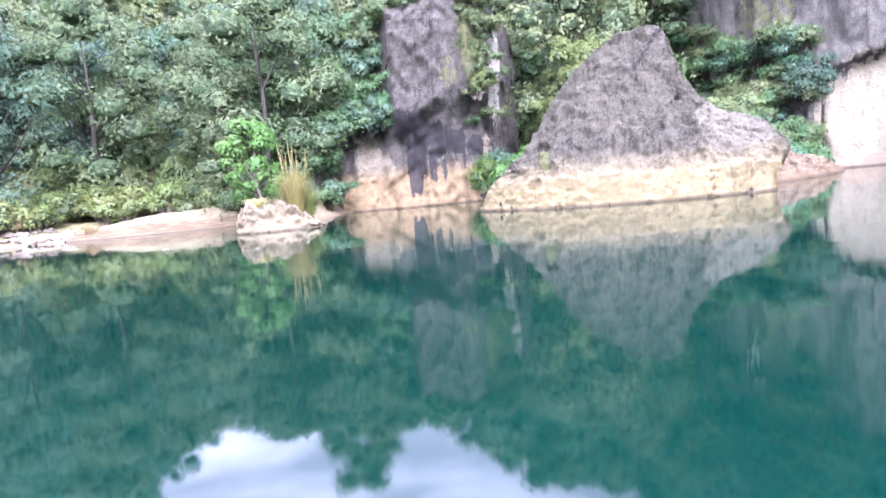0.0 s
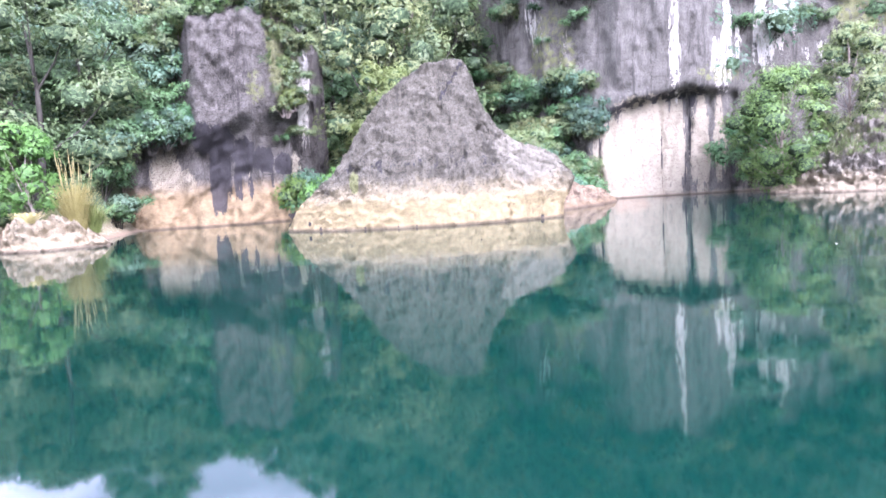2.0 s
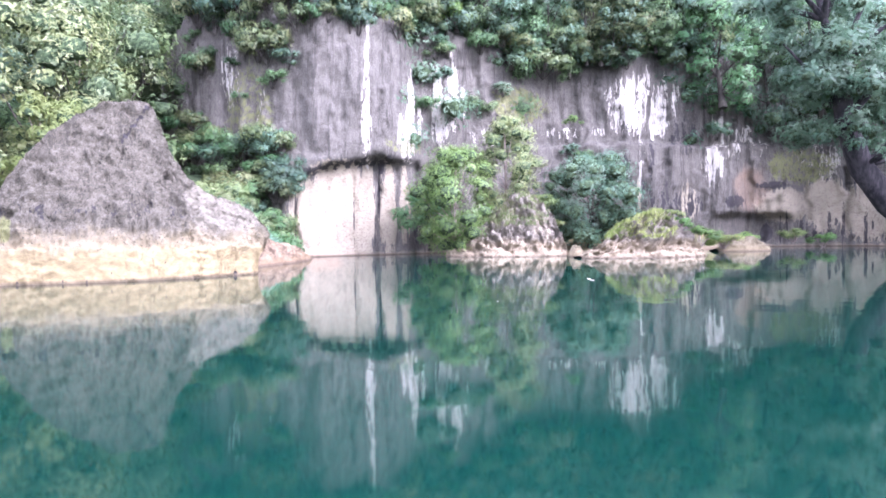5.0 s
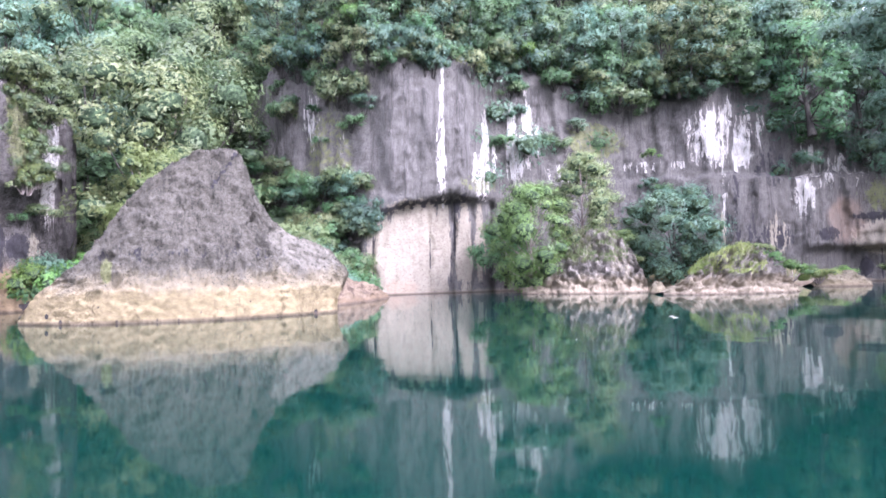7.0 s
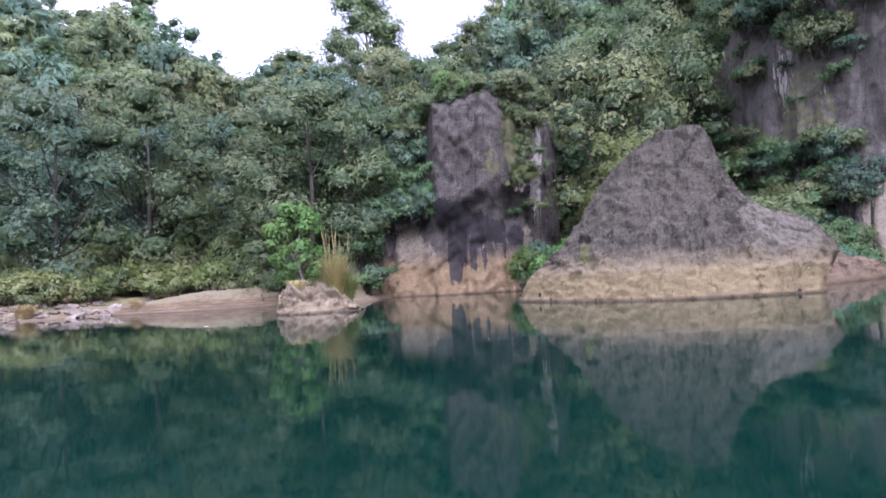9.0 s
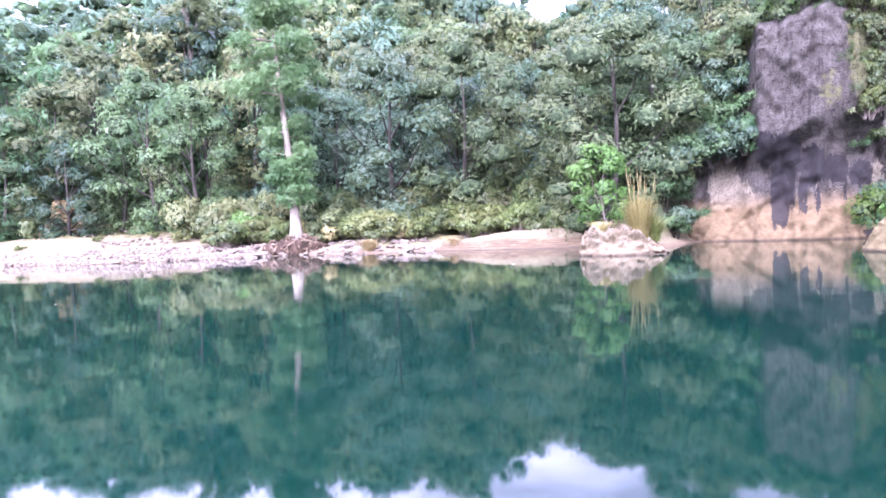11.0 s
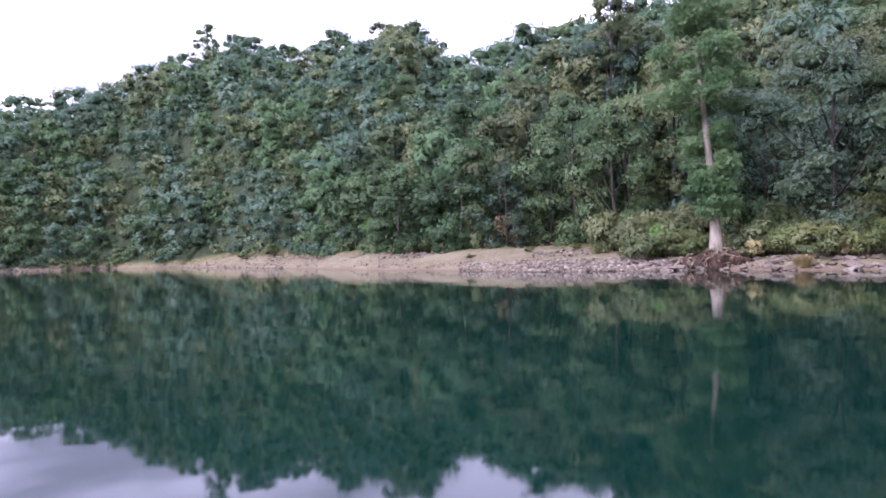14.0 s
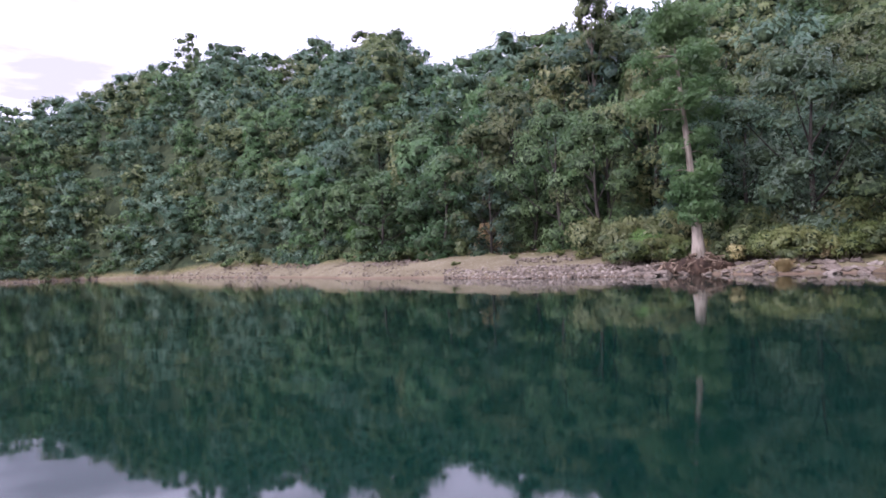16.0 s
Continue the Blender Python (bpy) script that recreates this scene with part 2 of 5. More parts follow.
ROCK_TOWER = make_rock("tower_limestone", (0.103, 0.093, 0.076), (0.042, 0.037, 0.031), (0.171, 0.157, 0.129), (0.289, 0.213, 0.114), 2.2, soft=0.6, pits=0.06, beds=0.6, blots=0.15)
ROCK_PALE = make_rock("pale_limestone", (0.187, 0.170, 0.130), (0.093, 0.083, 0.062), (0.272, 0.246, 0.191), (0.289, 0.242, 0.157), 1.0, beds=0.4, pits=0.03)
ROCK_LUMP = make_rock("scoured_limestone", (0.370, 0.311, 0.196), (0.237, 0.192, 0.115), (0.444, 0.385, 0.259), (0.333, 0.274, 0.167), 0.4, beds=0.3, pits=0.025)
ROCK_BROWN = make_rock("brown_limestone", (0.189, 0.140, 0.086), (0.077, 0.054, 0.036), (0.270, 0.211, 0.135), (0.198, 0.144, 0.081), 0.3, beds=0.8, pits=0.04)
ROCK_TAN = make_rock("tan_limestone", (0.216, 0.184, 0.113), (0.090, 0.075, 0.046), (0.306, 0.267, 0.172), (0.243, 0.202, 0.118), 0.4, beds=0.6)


def make_slab():
    """Water-smoothed slab: grainy tan top, red-brown flank with thin level beds."""
    m = Mat("smooth_slab_stone", 0.85, 0.2)
    grain = m.noise(16.0, 8, (1, 1, 1), 0.8)
    top = m.mix(m.step(grain, 0.36, 0.66), (0.14, 0.12, 0.066), (0.215, 0.19, 0.115))
    top = m.mix(m.math("MULTIPLY", m.step(m.noise(0.9, 6), 0.5, 0.65), 0.5), top, (0.125, 0.098, 0.06))
    flank = m.mix(m.step(m.noise(5.0, 6, (0.3, 0.3, 3.0), 0.7), 0.4, 0.62), (0.105, 0.077, 0.042), (0.165, 0.126, 0.072))
    wave = m.math("MULTIPLY", m.math("SUBTRACT", m.noise(0.5, 4), 0.5), 0.35)
    z = m.math("ADD", m.axis(2), wave)
    c = m.mix(m.step(z, 0.62, 0.5), top, flank)
    line = m.math("SINE", m.math("MULTIPLY", m.math("ADD", m.axis(2), m.math("MULTIPLY", wave, 0.12)), 46.0))
    low = m.math("MULTIPLY", m.step(z, 0.48, 0.36), m.step(line, 0.62, 0.9))
    low = m.math("MULTIPLY", low, m.step(m.noise(0.7, 5, (1, 1, 6)), 0.38, 0.5))
    c = m.mix(m.math("MULTIPLY", low, 0.85), c, (0.07, 0.05, 0.038))
    c = m.mix(m.math("MULTIPLY", m.step(m.axis(2), 0.08, 0.01), 0.7), c, (0.09, 0.07, 0.05))
    c = m.mix(m.math("MULTIPLY", m.step(m.noise(9, 6), 0.37, 0.34), 0.7), c, (0.09, 0.07, 0.05))
    m.colour(c)
    return m.bump(m.math("SUBTRACT", grain, m.math("MULTIPLY", low, 0.8)), 0.6, 0.08).m


ROCK_SLAB = make_slab()


# ---- shape helpers ----
def spot(az, d, z=0.0):
    """A place by its bearing (degrees to the left of straight ahead) and distance from the bank's viewpoint."""
    a = radians(az)
    return Vector((-d * math.sin(a), d * math.cos(a), z))


def mesh_from(name, verts, faces, material, smooth=False, attrs=None, normals=None):
    """A mesh from arrays: faces is an (n, 3) or (n, 4) array of vertex numbers; normals round off the shading of a crown."""
    me = bpy.data.meshes.new(name)
    verts, faces = np.asarray(verts, np.float32), np.asarray(faces, np.int32)
    n, k = faces.shape
    me.vertices.add(len(verts))
    me.vertices.foreach_set("co", verts.ravel())
    me.loops.add(n * k)
    me.loops.foreach_set("vertex_index", faces.ravel())
    me.polygons.add(n)
    me.polygons.foreach_set("loop_start", np.arange(0, n * k, k, dtype=np.int32))
    me.polygons.foreach_set("use_smooth", np.full(n, smooth))
    for key, values in (attrs or {}).items():
        me.attributes.new(key, "FLOAT", "POINT").data.foreach_set("value", np.asarray(values, np.float32))
    me.update(calc_edges=True)
    me.materials.append(material)
    if normals is not None:
        me.polygons.foreach_set("use_smooth", np.full(n, True))
        me.normals_split_custom_set_from_vertices(np.asarray(normals, np.float32))
    return me


def thing(name, at, label, category, group="", kind=""):
    ob = new(name)
    ob.location = at
    ob.empty_display_size = 0.3
    return tagged(ob, label, category, group, kind)


def part(name, me, parent, label=""):
    ob = new(name, me)
    ob.parent = parent
    if label:
        ob["label"] = label
    return ob


def fbm(x, y, z, scale, octaves=4):
    """Layered noise over arrays of places."""
    out = np.empty(x.size)
    for i, (a, b, c) in enumerate(zip(x.ravel() * scale, y.ravel() * scale, z.ravel() * scale)):
        out[i] = noise.fractal((a, b, c), 1.0, 2.0, octaves)
    return out.reshape(x.shape)


def blocks(x, y, z, scale):
    """A random step for each block of fractured rock, from -1 to 1."""
    out = np.empty(x.size)
    for i, (a, b, c) in enumerate(zip(x.ravel() * scale, y.ravel() * scale, z.ravel() * scale)):
        p = noise.voronoi((a, b, c))[1][0]
        out[i] = math.sin(p.x * 12.9 + p.y * 78.2 + p.z * 37.7) 
    return out.reshape(x.shape)


def grid_faces(rows, cols):
    i = np.arange((rows - 1) * cols).reshape(rows - 1, cols)[:, :-1].ravel()
    return np.stack([i, i + 1, i + cols + 1, i + cols], 1)


# ---- the lie of the land ----
SHORE = np.array([(-180, 30), (-120, 34), (-100, 60), (-80, 67), (-71, 66.5), (-67, 59), (-60, 44), (-54, 46), (-47, 45), (-43, 51), (-36, 48.6), (-31, 47),
                  (-29, 43), (-22, 41), (-8, 42), (0, 40.5), (8, 40), (11, 32), (15.8, 31.8), (16.6, 38.2), (24, 40.8), (30, 40.6), (36, 40.6), (42, 43.8), (47, 43), (57, 46), (71, 64),
                  (80, 98), (86, 140), (92, 170), (105, 180), (125, 60), (180, 30)], float)
STEPS = [-14, -2, 0, 3, 8, 16, 30, 60, 110, 260, 900]
LAND = {
    -180: (0.5, 1.0, 2, 5, 10, 16, 18), -105: (0.5, 1.5, 3, 8, 16, 26, 30), -98: (5, 14, 18, 23, 31, 38, 40), -72: (0.6, 12, 18, 23, 32, 38, 40),
    -60: (0.4, 0.9, 14, 20, 30, 38, 40), -50: (0.5, 1.4, 15, 23, 35, 42, 44), -43: (1, 12, 18, 27, 40, 48, 50), -29: (2, 7, 18, 27, 41, 50, 52), -24: (2, 7, 18, 27, 41, 50, 52),
    -19: (0.8, 4, 10, 22, 41, 50, 52), -8: (0.4, 4, 10, 20, 39, 48, 50), 2: (0.5, 9.5, 11.5, 15.5, 25.5, 34, 36), 8: (0.5, 7.5, 11, 14.5, 22.5, 33, 35), 12: (0.4, 2, 5.5, 11.5, 20.5, 33, 35), 20: (0.5, 1.2, 2.4, 8.3, 21, 36.5, 38),
    27: (0.6, 1.2, 2.2, 8.8, 27, 49, 51), 37: (0.6, 1.2, 2.0, 8, 26.5, 48.5, 50), 47: (0.5, 1.1, 1.8, 7, 25, 45, 47), 61: (0.5, 1.15, 1.75, 7.5, 23.5, 36, 38), 68: (0.5, 1.2, 1.7, 8, 26, 48, 50), 75: (0.5, 1.2, 1.8, 9, 28, 48.5, 51), 82: (0.5, 1.1, 2.4, 12, 36, 61, 63),
    89: (0.8, 2.6, 7, 18, 42, 63, 65), 96: (1.0, 2.6, 5, 13, 35, 53, 55), 108: (1.0, 2.6, 5, 13, 28, 42, 44), 125: (0.5, 1, 2, 5, 12, 24, 30),
    180: (0.5, 1.0, 2, 5, 10, 16, 18),
}
CLIFF = [(-20, 56), (-23, 51), (-29, 46.5), (-31, 46), (-36, 47.5), (-41, 49.5), (-47, 52), (-54, 55), (-60, 56), (-66, 60), (-70, 65), (-75, 66), (-82, 66), (-92, 64), (-102, 60)]
CLIFF_AZ, CLIFF_D = np.array(CLIFF, float)[::-1].T
LAND_AZ = np.array(sorted(LAND), float)
LAND_Z = np.array([LAND[int(a)] for a in LAND_AZ])


def shore_at(az):
    return np.interp(az, SHORE[:, 0], SHORE[:, 1])


def land_height(x, y):
    """Height of the ground over arrays of places, without its small bumps."""
    az, d = np.degrees(np.arctan2(-x, y)), np.hypot(x, y)
    off = d - shore_at(az)
    table = np.stack([np.interp(az, LAND_AZ, LAND_Z[:, j]) for j in range(7)], -1)
    low = np.zeros(table.shape[:-1])
    cols = [low - 3.5, low - 0.55, low, *np.moveaxis(table, -1, 0), table[..., -1] + 2]
    z = np.where(off < STEPS[0], -3.5, cols[-1])
    for j in range(len(STEPS) - 1):
        f = np.clip((off - STEPS[j]) / (STEPS[j + 1] - STEPS[j]), 0, 1)
        z = np.where((off >= STEPS[j]) & (off < STEPS[j + 1]), cols[j] + (cols[j + 1] - cols[j]) * f, z)
    # in front of the cliff the ground stays low; it climbs behind the face
    face = np.interp(az, CLIFF_AZ, CLIFF_D) + 2.5
    cap = 1.2 + np.clip((az + 31) / 3, 0, 1) * np.clip(d - 41.5, 0, 9) * 0.5 + np.clip(d - face, 0, None) * 9
    return np.where((az < -20.5) & (az > -101), np.minimum(z, cap), z)


def ground_z(x, y):
    return float(land_height(np.array([x]), np.array([y]))[0])


def build_ground():
    az = np.concatenate([np.linspace(-180, -102, 40), np.linspace(-100, 110, 380), np.linspace(112, 180, 36)])
    frac = np.concatenate([np.linspace(-14, -2, 6), np.linspace(-1, 20, 50), np.linspace(21, 60, 32), np.linspace(64, 180, 24), np.array([220, 300, 450, 700, 1100, 1800, 2600])])
    a, f = np.meshgrid(az, frac)
    d = np.maximum(shore_at(a) + f, 1.0)
    x, y = -d * np.sin(np.radians(a)), d * np.cos(np.radians(a))
    z = land_height(x, y)
    z += fbm(x, y, z * 0, 0.12, 4) * np.clip(f / 20, 0, 1) * 1.3 + fbm(x, y, z * 0, 0.7, 3) * 0.13 * np.clip(f / 2, 0.15, 1)
    grown = 1 - np.clip((a - 38) / 8, 0, 1) * np.clip((86 - a) / 3, 0, 1)
    inner = np.stack([x[0] * 0, y[0] * 0, z[0] * 0 - 3.5], -1)
    verts = np.concatenate([inner[None], np.stack([x, y, z], -1)]).reshape(-1, 3)
    me = mesh_from("ground", verts, grid_faces(len(frac) + 1, len(az))[:, ::-1], MAT_GROUND, True, {"grown": np.concatenate([az * 0, grown.ravel()])})
    tagged(new("ground", me), "sandy river bank rising into wooded earth hillside", "ground", kind="structure")


def build_water():
    n, r = 96, 2600.0
    ang = np.linspace(0, 2 * np.pi, n, endpoint=False)
    rings = [np.zeros((1, 3))]
    for rad in (20, 80, 300, r):
        rings.append(np.stack([rad * np.cos(ang), rad * np.sin(ang), ang * 0], 1))
    verts = np.concatenate(rings)
    bm = bmesh.new()
    vs = [bm.verts.new(v) for v in verts]
    for i in range(n):
        j = (i + 1) % n
        bm.faces.new((vs[0], vs[1 + i], vs[1 + j]))
        for k in range(3):
            b = 1 + k * n
            bm.faces.new((vs[b + i], vs[b + n + i], vs[b + n + j], vs[b + j]))
    me = bpy.data.meshes.new("water")
    bm.to_mesh(me)
    bm.free()
    me.materials.append(MAT_WATER)
    tagged(new("water", me), "calm teal green river water reflecting the banks", "water", kind="structure")


build_ground()
build_water()


# ---- rocks ----
def smooth_line(keys, t):
    """Interpolates (t, value) keys with softened corners."""
    k = np.array(keys, float)
    w = (k[-1, 0] - k[0, 0]) * 0.012
    return sum(np.interp(t + o * w, k[:, 0], k[:, 1]) for o in (-1, -0.5, 0, 0.5, 1)) / 5


def patch(az, z, spots):
    """Strength of stain marks and painted shade at bearing az and height z: spots of (bearing, height, half width, half
    height, strength).
    """
    out = np.zeros(az.shape)
    for a, h, wa, wh, s in spots:
        r = np.hypot((az - a) / wa, (z - h) / wh)
        out = np.maximum(out, s * np.clip((1.4 - r) * 1.3, 0, 1))
    return out


def wall_of_rock(name, line, tops, lean, mat, step, stains_shade, label, rough=0.5, back=5.0, flute=0.6, kind="", calm=lambda az, z: 1.0):
    """A rock face along a line of (bearing, distance); lean(az, z) moves it towards the viewer."""
    k = np.array(line, float)
    pts = np.stack([-k[:, 1] * np.sin(np.radians(k[:, 0])), k[:, 1] * np.cos(np.radians(k[:, 0]))], 1)
    run = np.concatenate([[0], np.cumsum(np.hypot(*np.diff(pts, axis=0).T))])
    s = np.arange(0, run[-1], step)
    px, py = (sum(np.interp(s + o, run, pts[:, i]) for o in (-1.5, -0.7, 0, 0.7, 1.5)) / 5 for i in (0, 1))
    az = np.degrees(np.arctan2(-px, py))
    top = np.interp(-az, [-t[0] for t in tops], [t[1] for t in tops])
    rows = int(max(top) / step)
    v = np.linspace(0, 1, rows)
    S, V = np.meshgrid(s, v)
    AZ, TOP = np.broadcast_to(az, S.shape), np.broadcast_to(top, S.shape)
    Z = -1.2 + V * (TOP + 1.2)
    d = np.hypot(px, py)
    ux, uy = px / d, py / d
    X0, Y0 = np.broadcast_to(px, S.shape), np.broadcast_to(py, S.shape)
    push = lean(AZ, Z)
    rough, flute = rough * calm(AZ, Z), flute * calm(AZ, Z)
    push = push + fbm(X0, Y0, Z * 0.22, 0.35, 5) * flute + fbm(X0, Y0, Z * 0.35, 0.9, 4) * rough * 0.3 + fbm(X0, Y0, Z * 1.6, 2.4, 4) * rough * 0.22 - np.abs(fbm(X0, Y0, Z * 0.4, 1.3, 4)) * rough * 0.3
    push = push + blocks(X0, Y0, Z * 0.45, 0.75) * rough * 0.3 + blocks(X0, Y0, Z * 0.8, 1.9) * rough * 0.2
    crest = np.clip((V - 0.93) / 0.07, 0, 1) ** 2
    push = push - crest * 1.5
    X, Y = X0 - ux * push, Y0 - uy * push
    Z = Z + fbm(X0, Y0, Z * 0, 0.5, 3) * 0.7 * V
    verts = [np.stack([X, Y, Z], -1)]
    for b, drop in ((back * 0.5, -0.2), (back, -0.8), (back, None)):
        zz = Z[-1] + drop if drop is not None else Z[-1] * 0 - 1.2
        verts.append(np.stack([X0[-1] + ux * b, Y0[-1] + uy * b, zz], -1)[None])
    allv = np.concatenate(verts).reshape(-1, 3)
    attrs = {}
    for key in ("white", "calcite", "dark", "rust", "moss", "pale"):
        a = patch(AZ, Z, stains_shade.get(key, ()))
        attrs[key] = np.concatenate([a.ravel(), np.zeros(3 * len(s))])
    c = spot(az[len(az) // 2], d[len(d) // 2])
    me = mesh_from(name, allv - np.array(c), grid_faces(rows + 3, len(s)), mat, True, attrs)
    ob = new(name, me)
    ob.location = c
    return tagged(ob, label, "cliff" if "cliff" in name else "rock", kind=kind)


def fin_rock(name, left, right, profile, mat, label, steep=0.5, bulge=1.0, base=0.0, rough=0.25, res=(110, 60), nose=0.0, stains_shade=None, depth=3.0, category="rock", seed=0.0):
    """A rock standing in the water between two (bearing, distance) feet, with a crest line of (0..1, height)."""
    L, R = spot(*left), spot(*right)
    along = R - L
    width = along.length
    along.normalize()
    inward = Vector((-along.y, along.x, 0))
    if inward.dot(L + R) < 0:
        inward.negate()
    u = np.linspace(0, 1, res[0])
    v = np.linspace(0, 1, res[1])
    U, V = np.meshgrid(u, v)
    H = smooth_line(profile, U)
    front = np.clip(V / 0.6, 0, 1)
    rear = np.clip((V - 0.6) / 0.4, 0, 1)
    Z = np.where(V <= 0.6, -0.8 + (H + 0.8) * front ** 0.92, H - (H + 0.8) * rear ** 1.6)
    foot = -bulge * np.sin(np.pi * np.clip(U, 0, 1)) ** 0.7
    zz = np.clip(Z, 0, None)
    shelf = np.clip((zz - base) / 0.25, 0, 1) * (0.3 if base else 0.0)
    back = foot + shelf + np.clip(zz - base, 0, None) * steep
    crest = foot + (0.3 if base else 0) + np.clip(H - base, 0, None) * steep
    back = np.where(V <= 0.6, back, crest + rear * depth + 0.2)
    A = U * width + nose * np.clip(U - 0.8, 0, 1) * 5 * np.exp(-((Z - 1.7) / 0.7) ** 2)
    X = L.x + along.x * A + inward.x * back
    Y = L.y + along.y * A + inward.y * back
    n1 = fbm(X + seed, Y, Z, 0.45, 4) * rough * 1.1
    n2 = fbm(X + seed, Y, Z * 1.3, 2.2, 5) * rough * 0.7 - np.abs(fbm(X + seed, Y + 7, Z * 1.5, 1.7, 5)) * rough * 0.9
    n2 = n2 + blocks(X + seed, Y, Z * 1.2, 1.4) * rough * 0.3
    push = (n1 + n2) * np.where(zz < base, 0.45, np.clip(zz / 0.6, 0.35, 1))
    X, Y, Z = X - inward.x * push, Y - inward.y * push, Z + n2 * 0.6 * np.clip(zz, 0, 1)
    c = (L + R) / 2
    attrs = {}
    AZ = np.degrees(np.arctan2(-X, Y))
    for key in ("white", "calcite", "dark", "rust", "moss", "pale"):
        attrs[key] = patch(AZ, Z, (stains_shade or {}).get(key, ())).ravel()
    verts = np.stack([X, Y, Z], -1).reshape(-1, 3) - np.array(c)
    ob = new(name, mesh_from(name, verts, grid_faces(res[1], res[0]), mat, True, attrs))
    ob.location = c
    return tagged(ob, label, category)


def cliff_lean(az, z):
    cave = np.exp(-((az + 36) / 4.8) ** 4)
    brow = np.interp(-az, [29, 30.6, 32.6, 36, 41, 45], [4.6, 5.3, 6.15, 6.75, 6.95, 7.0])
    ledge = 1.6 * cave * (1 / (1 + np.exp(-(z - brow) * 9)))
    # open joints that split the panel
    joint = 0
    for a, wide, deep in ((-30.6, 0.16, 0.5), (-35.6, 0.12, 0.35), (-37.6, 0.16, 0.45), (-39.3, 0.12, 0.3), (-40.9, 0.22, 0.6), (-72.4, 0.18, 0.5), (-75.0, 0.2, 0.6), (-77.6, 0.18, 0.5)):
        shift = 0.12 * np.sin(z * 1.7 + a) + 0.07 * np.sin(z * 4.3 + 2 * a)
        joint = joint + deep * np.exp(-((az - a + shift) / wide) ** 2) * np.clip((brow - z) / 0.5, 0, 1)
    step = 1.2 * np.clip((-az - 47) / 3, 0, 1) * np.clip((z - 8.6) / 0.4, 0, 1) * -1
    cave2 = 1.6 * np.exp(-((az + 69) / 3) ** 4) * np.clip((z - 2.4) / 0.6, 0, 1)
    return -z * 0.05 + ledge + step + cave2 - joint


def panel_calm(az, z):
    """The white panel under the brow is smooth."""
    return 1 - 0.6 * np.exp(-((az + 35.8) / 5) ** 6) * np.clip((7.2 - z) / 0.5, 0, 1)


# the overhang's shadow along the brow, painted as small dark patches
BROW_SHADE = [(-30.4 - 0.36 * i, float(np.interp(0.36 * i, [0, 1.4, 3.1, 5.2, 9], [5.3, 6.1, 6.45, 6.75, 6.95])) - 0.1 + 0.12 * math.sin(i * 2.3), 0.26, 0.16 + 0.14 * abs(math.sin(i * 1.7)), 0.6 + 0.16 * math.sin(i * 3.1)) for i in range(25)]


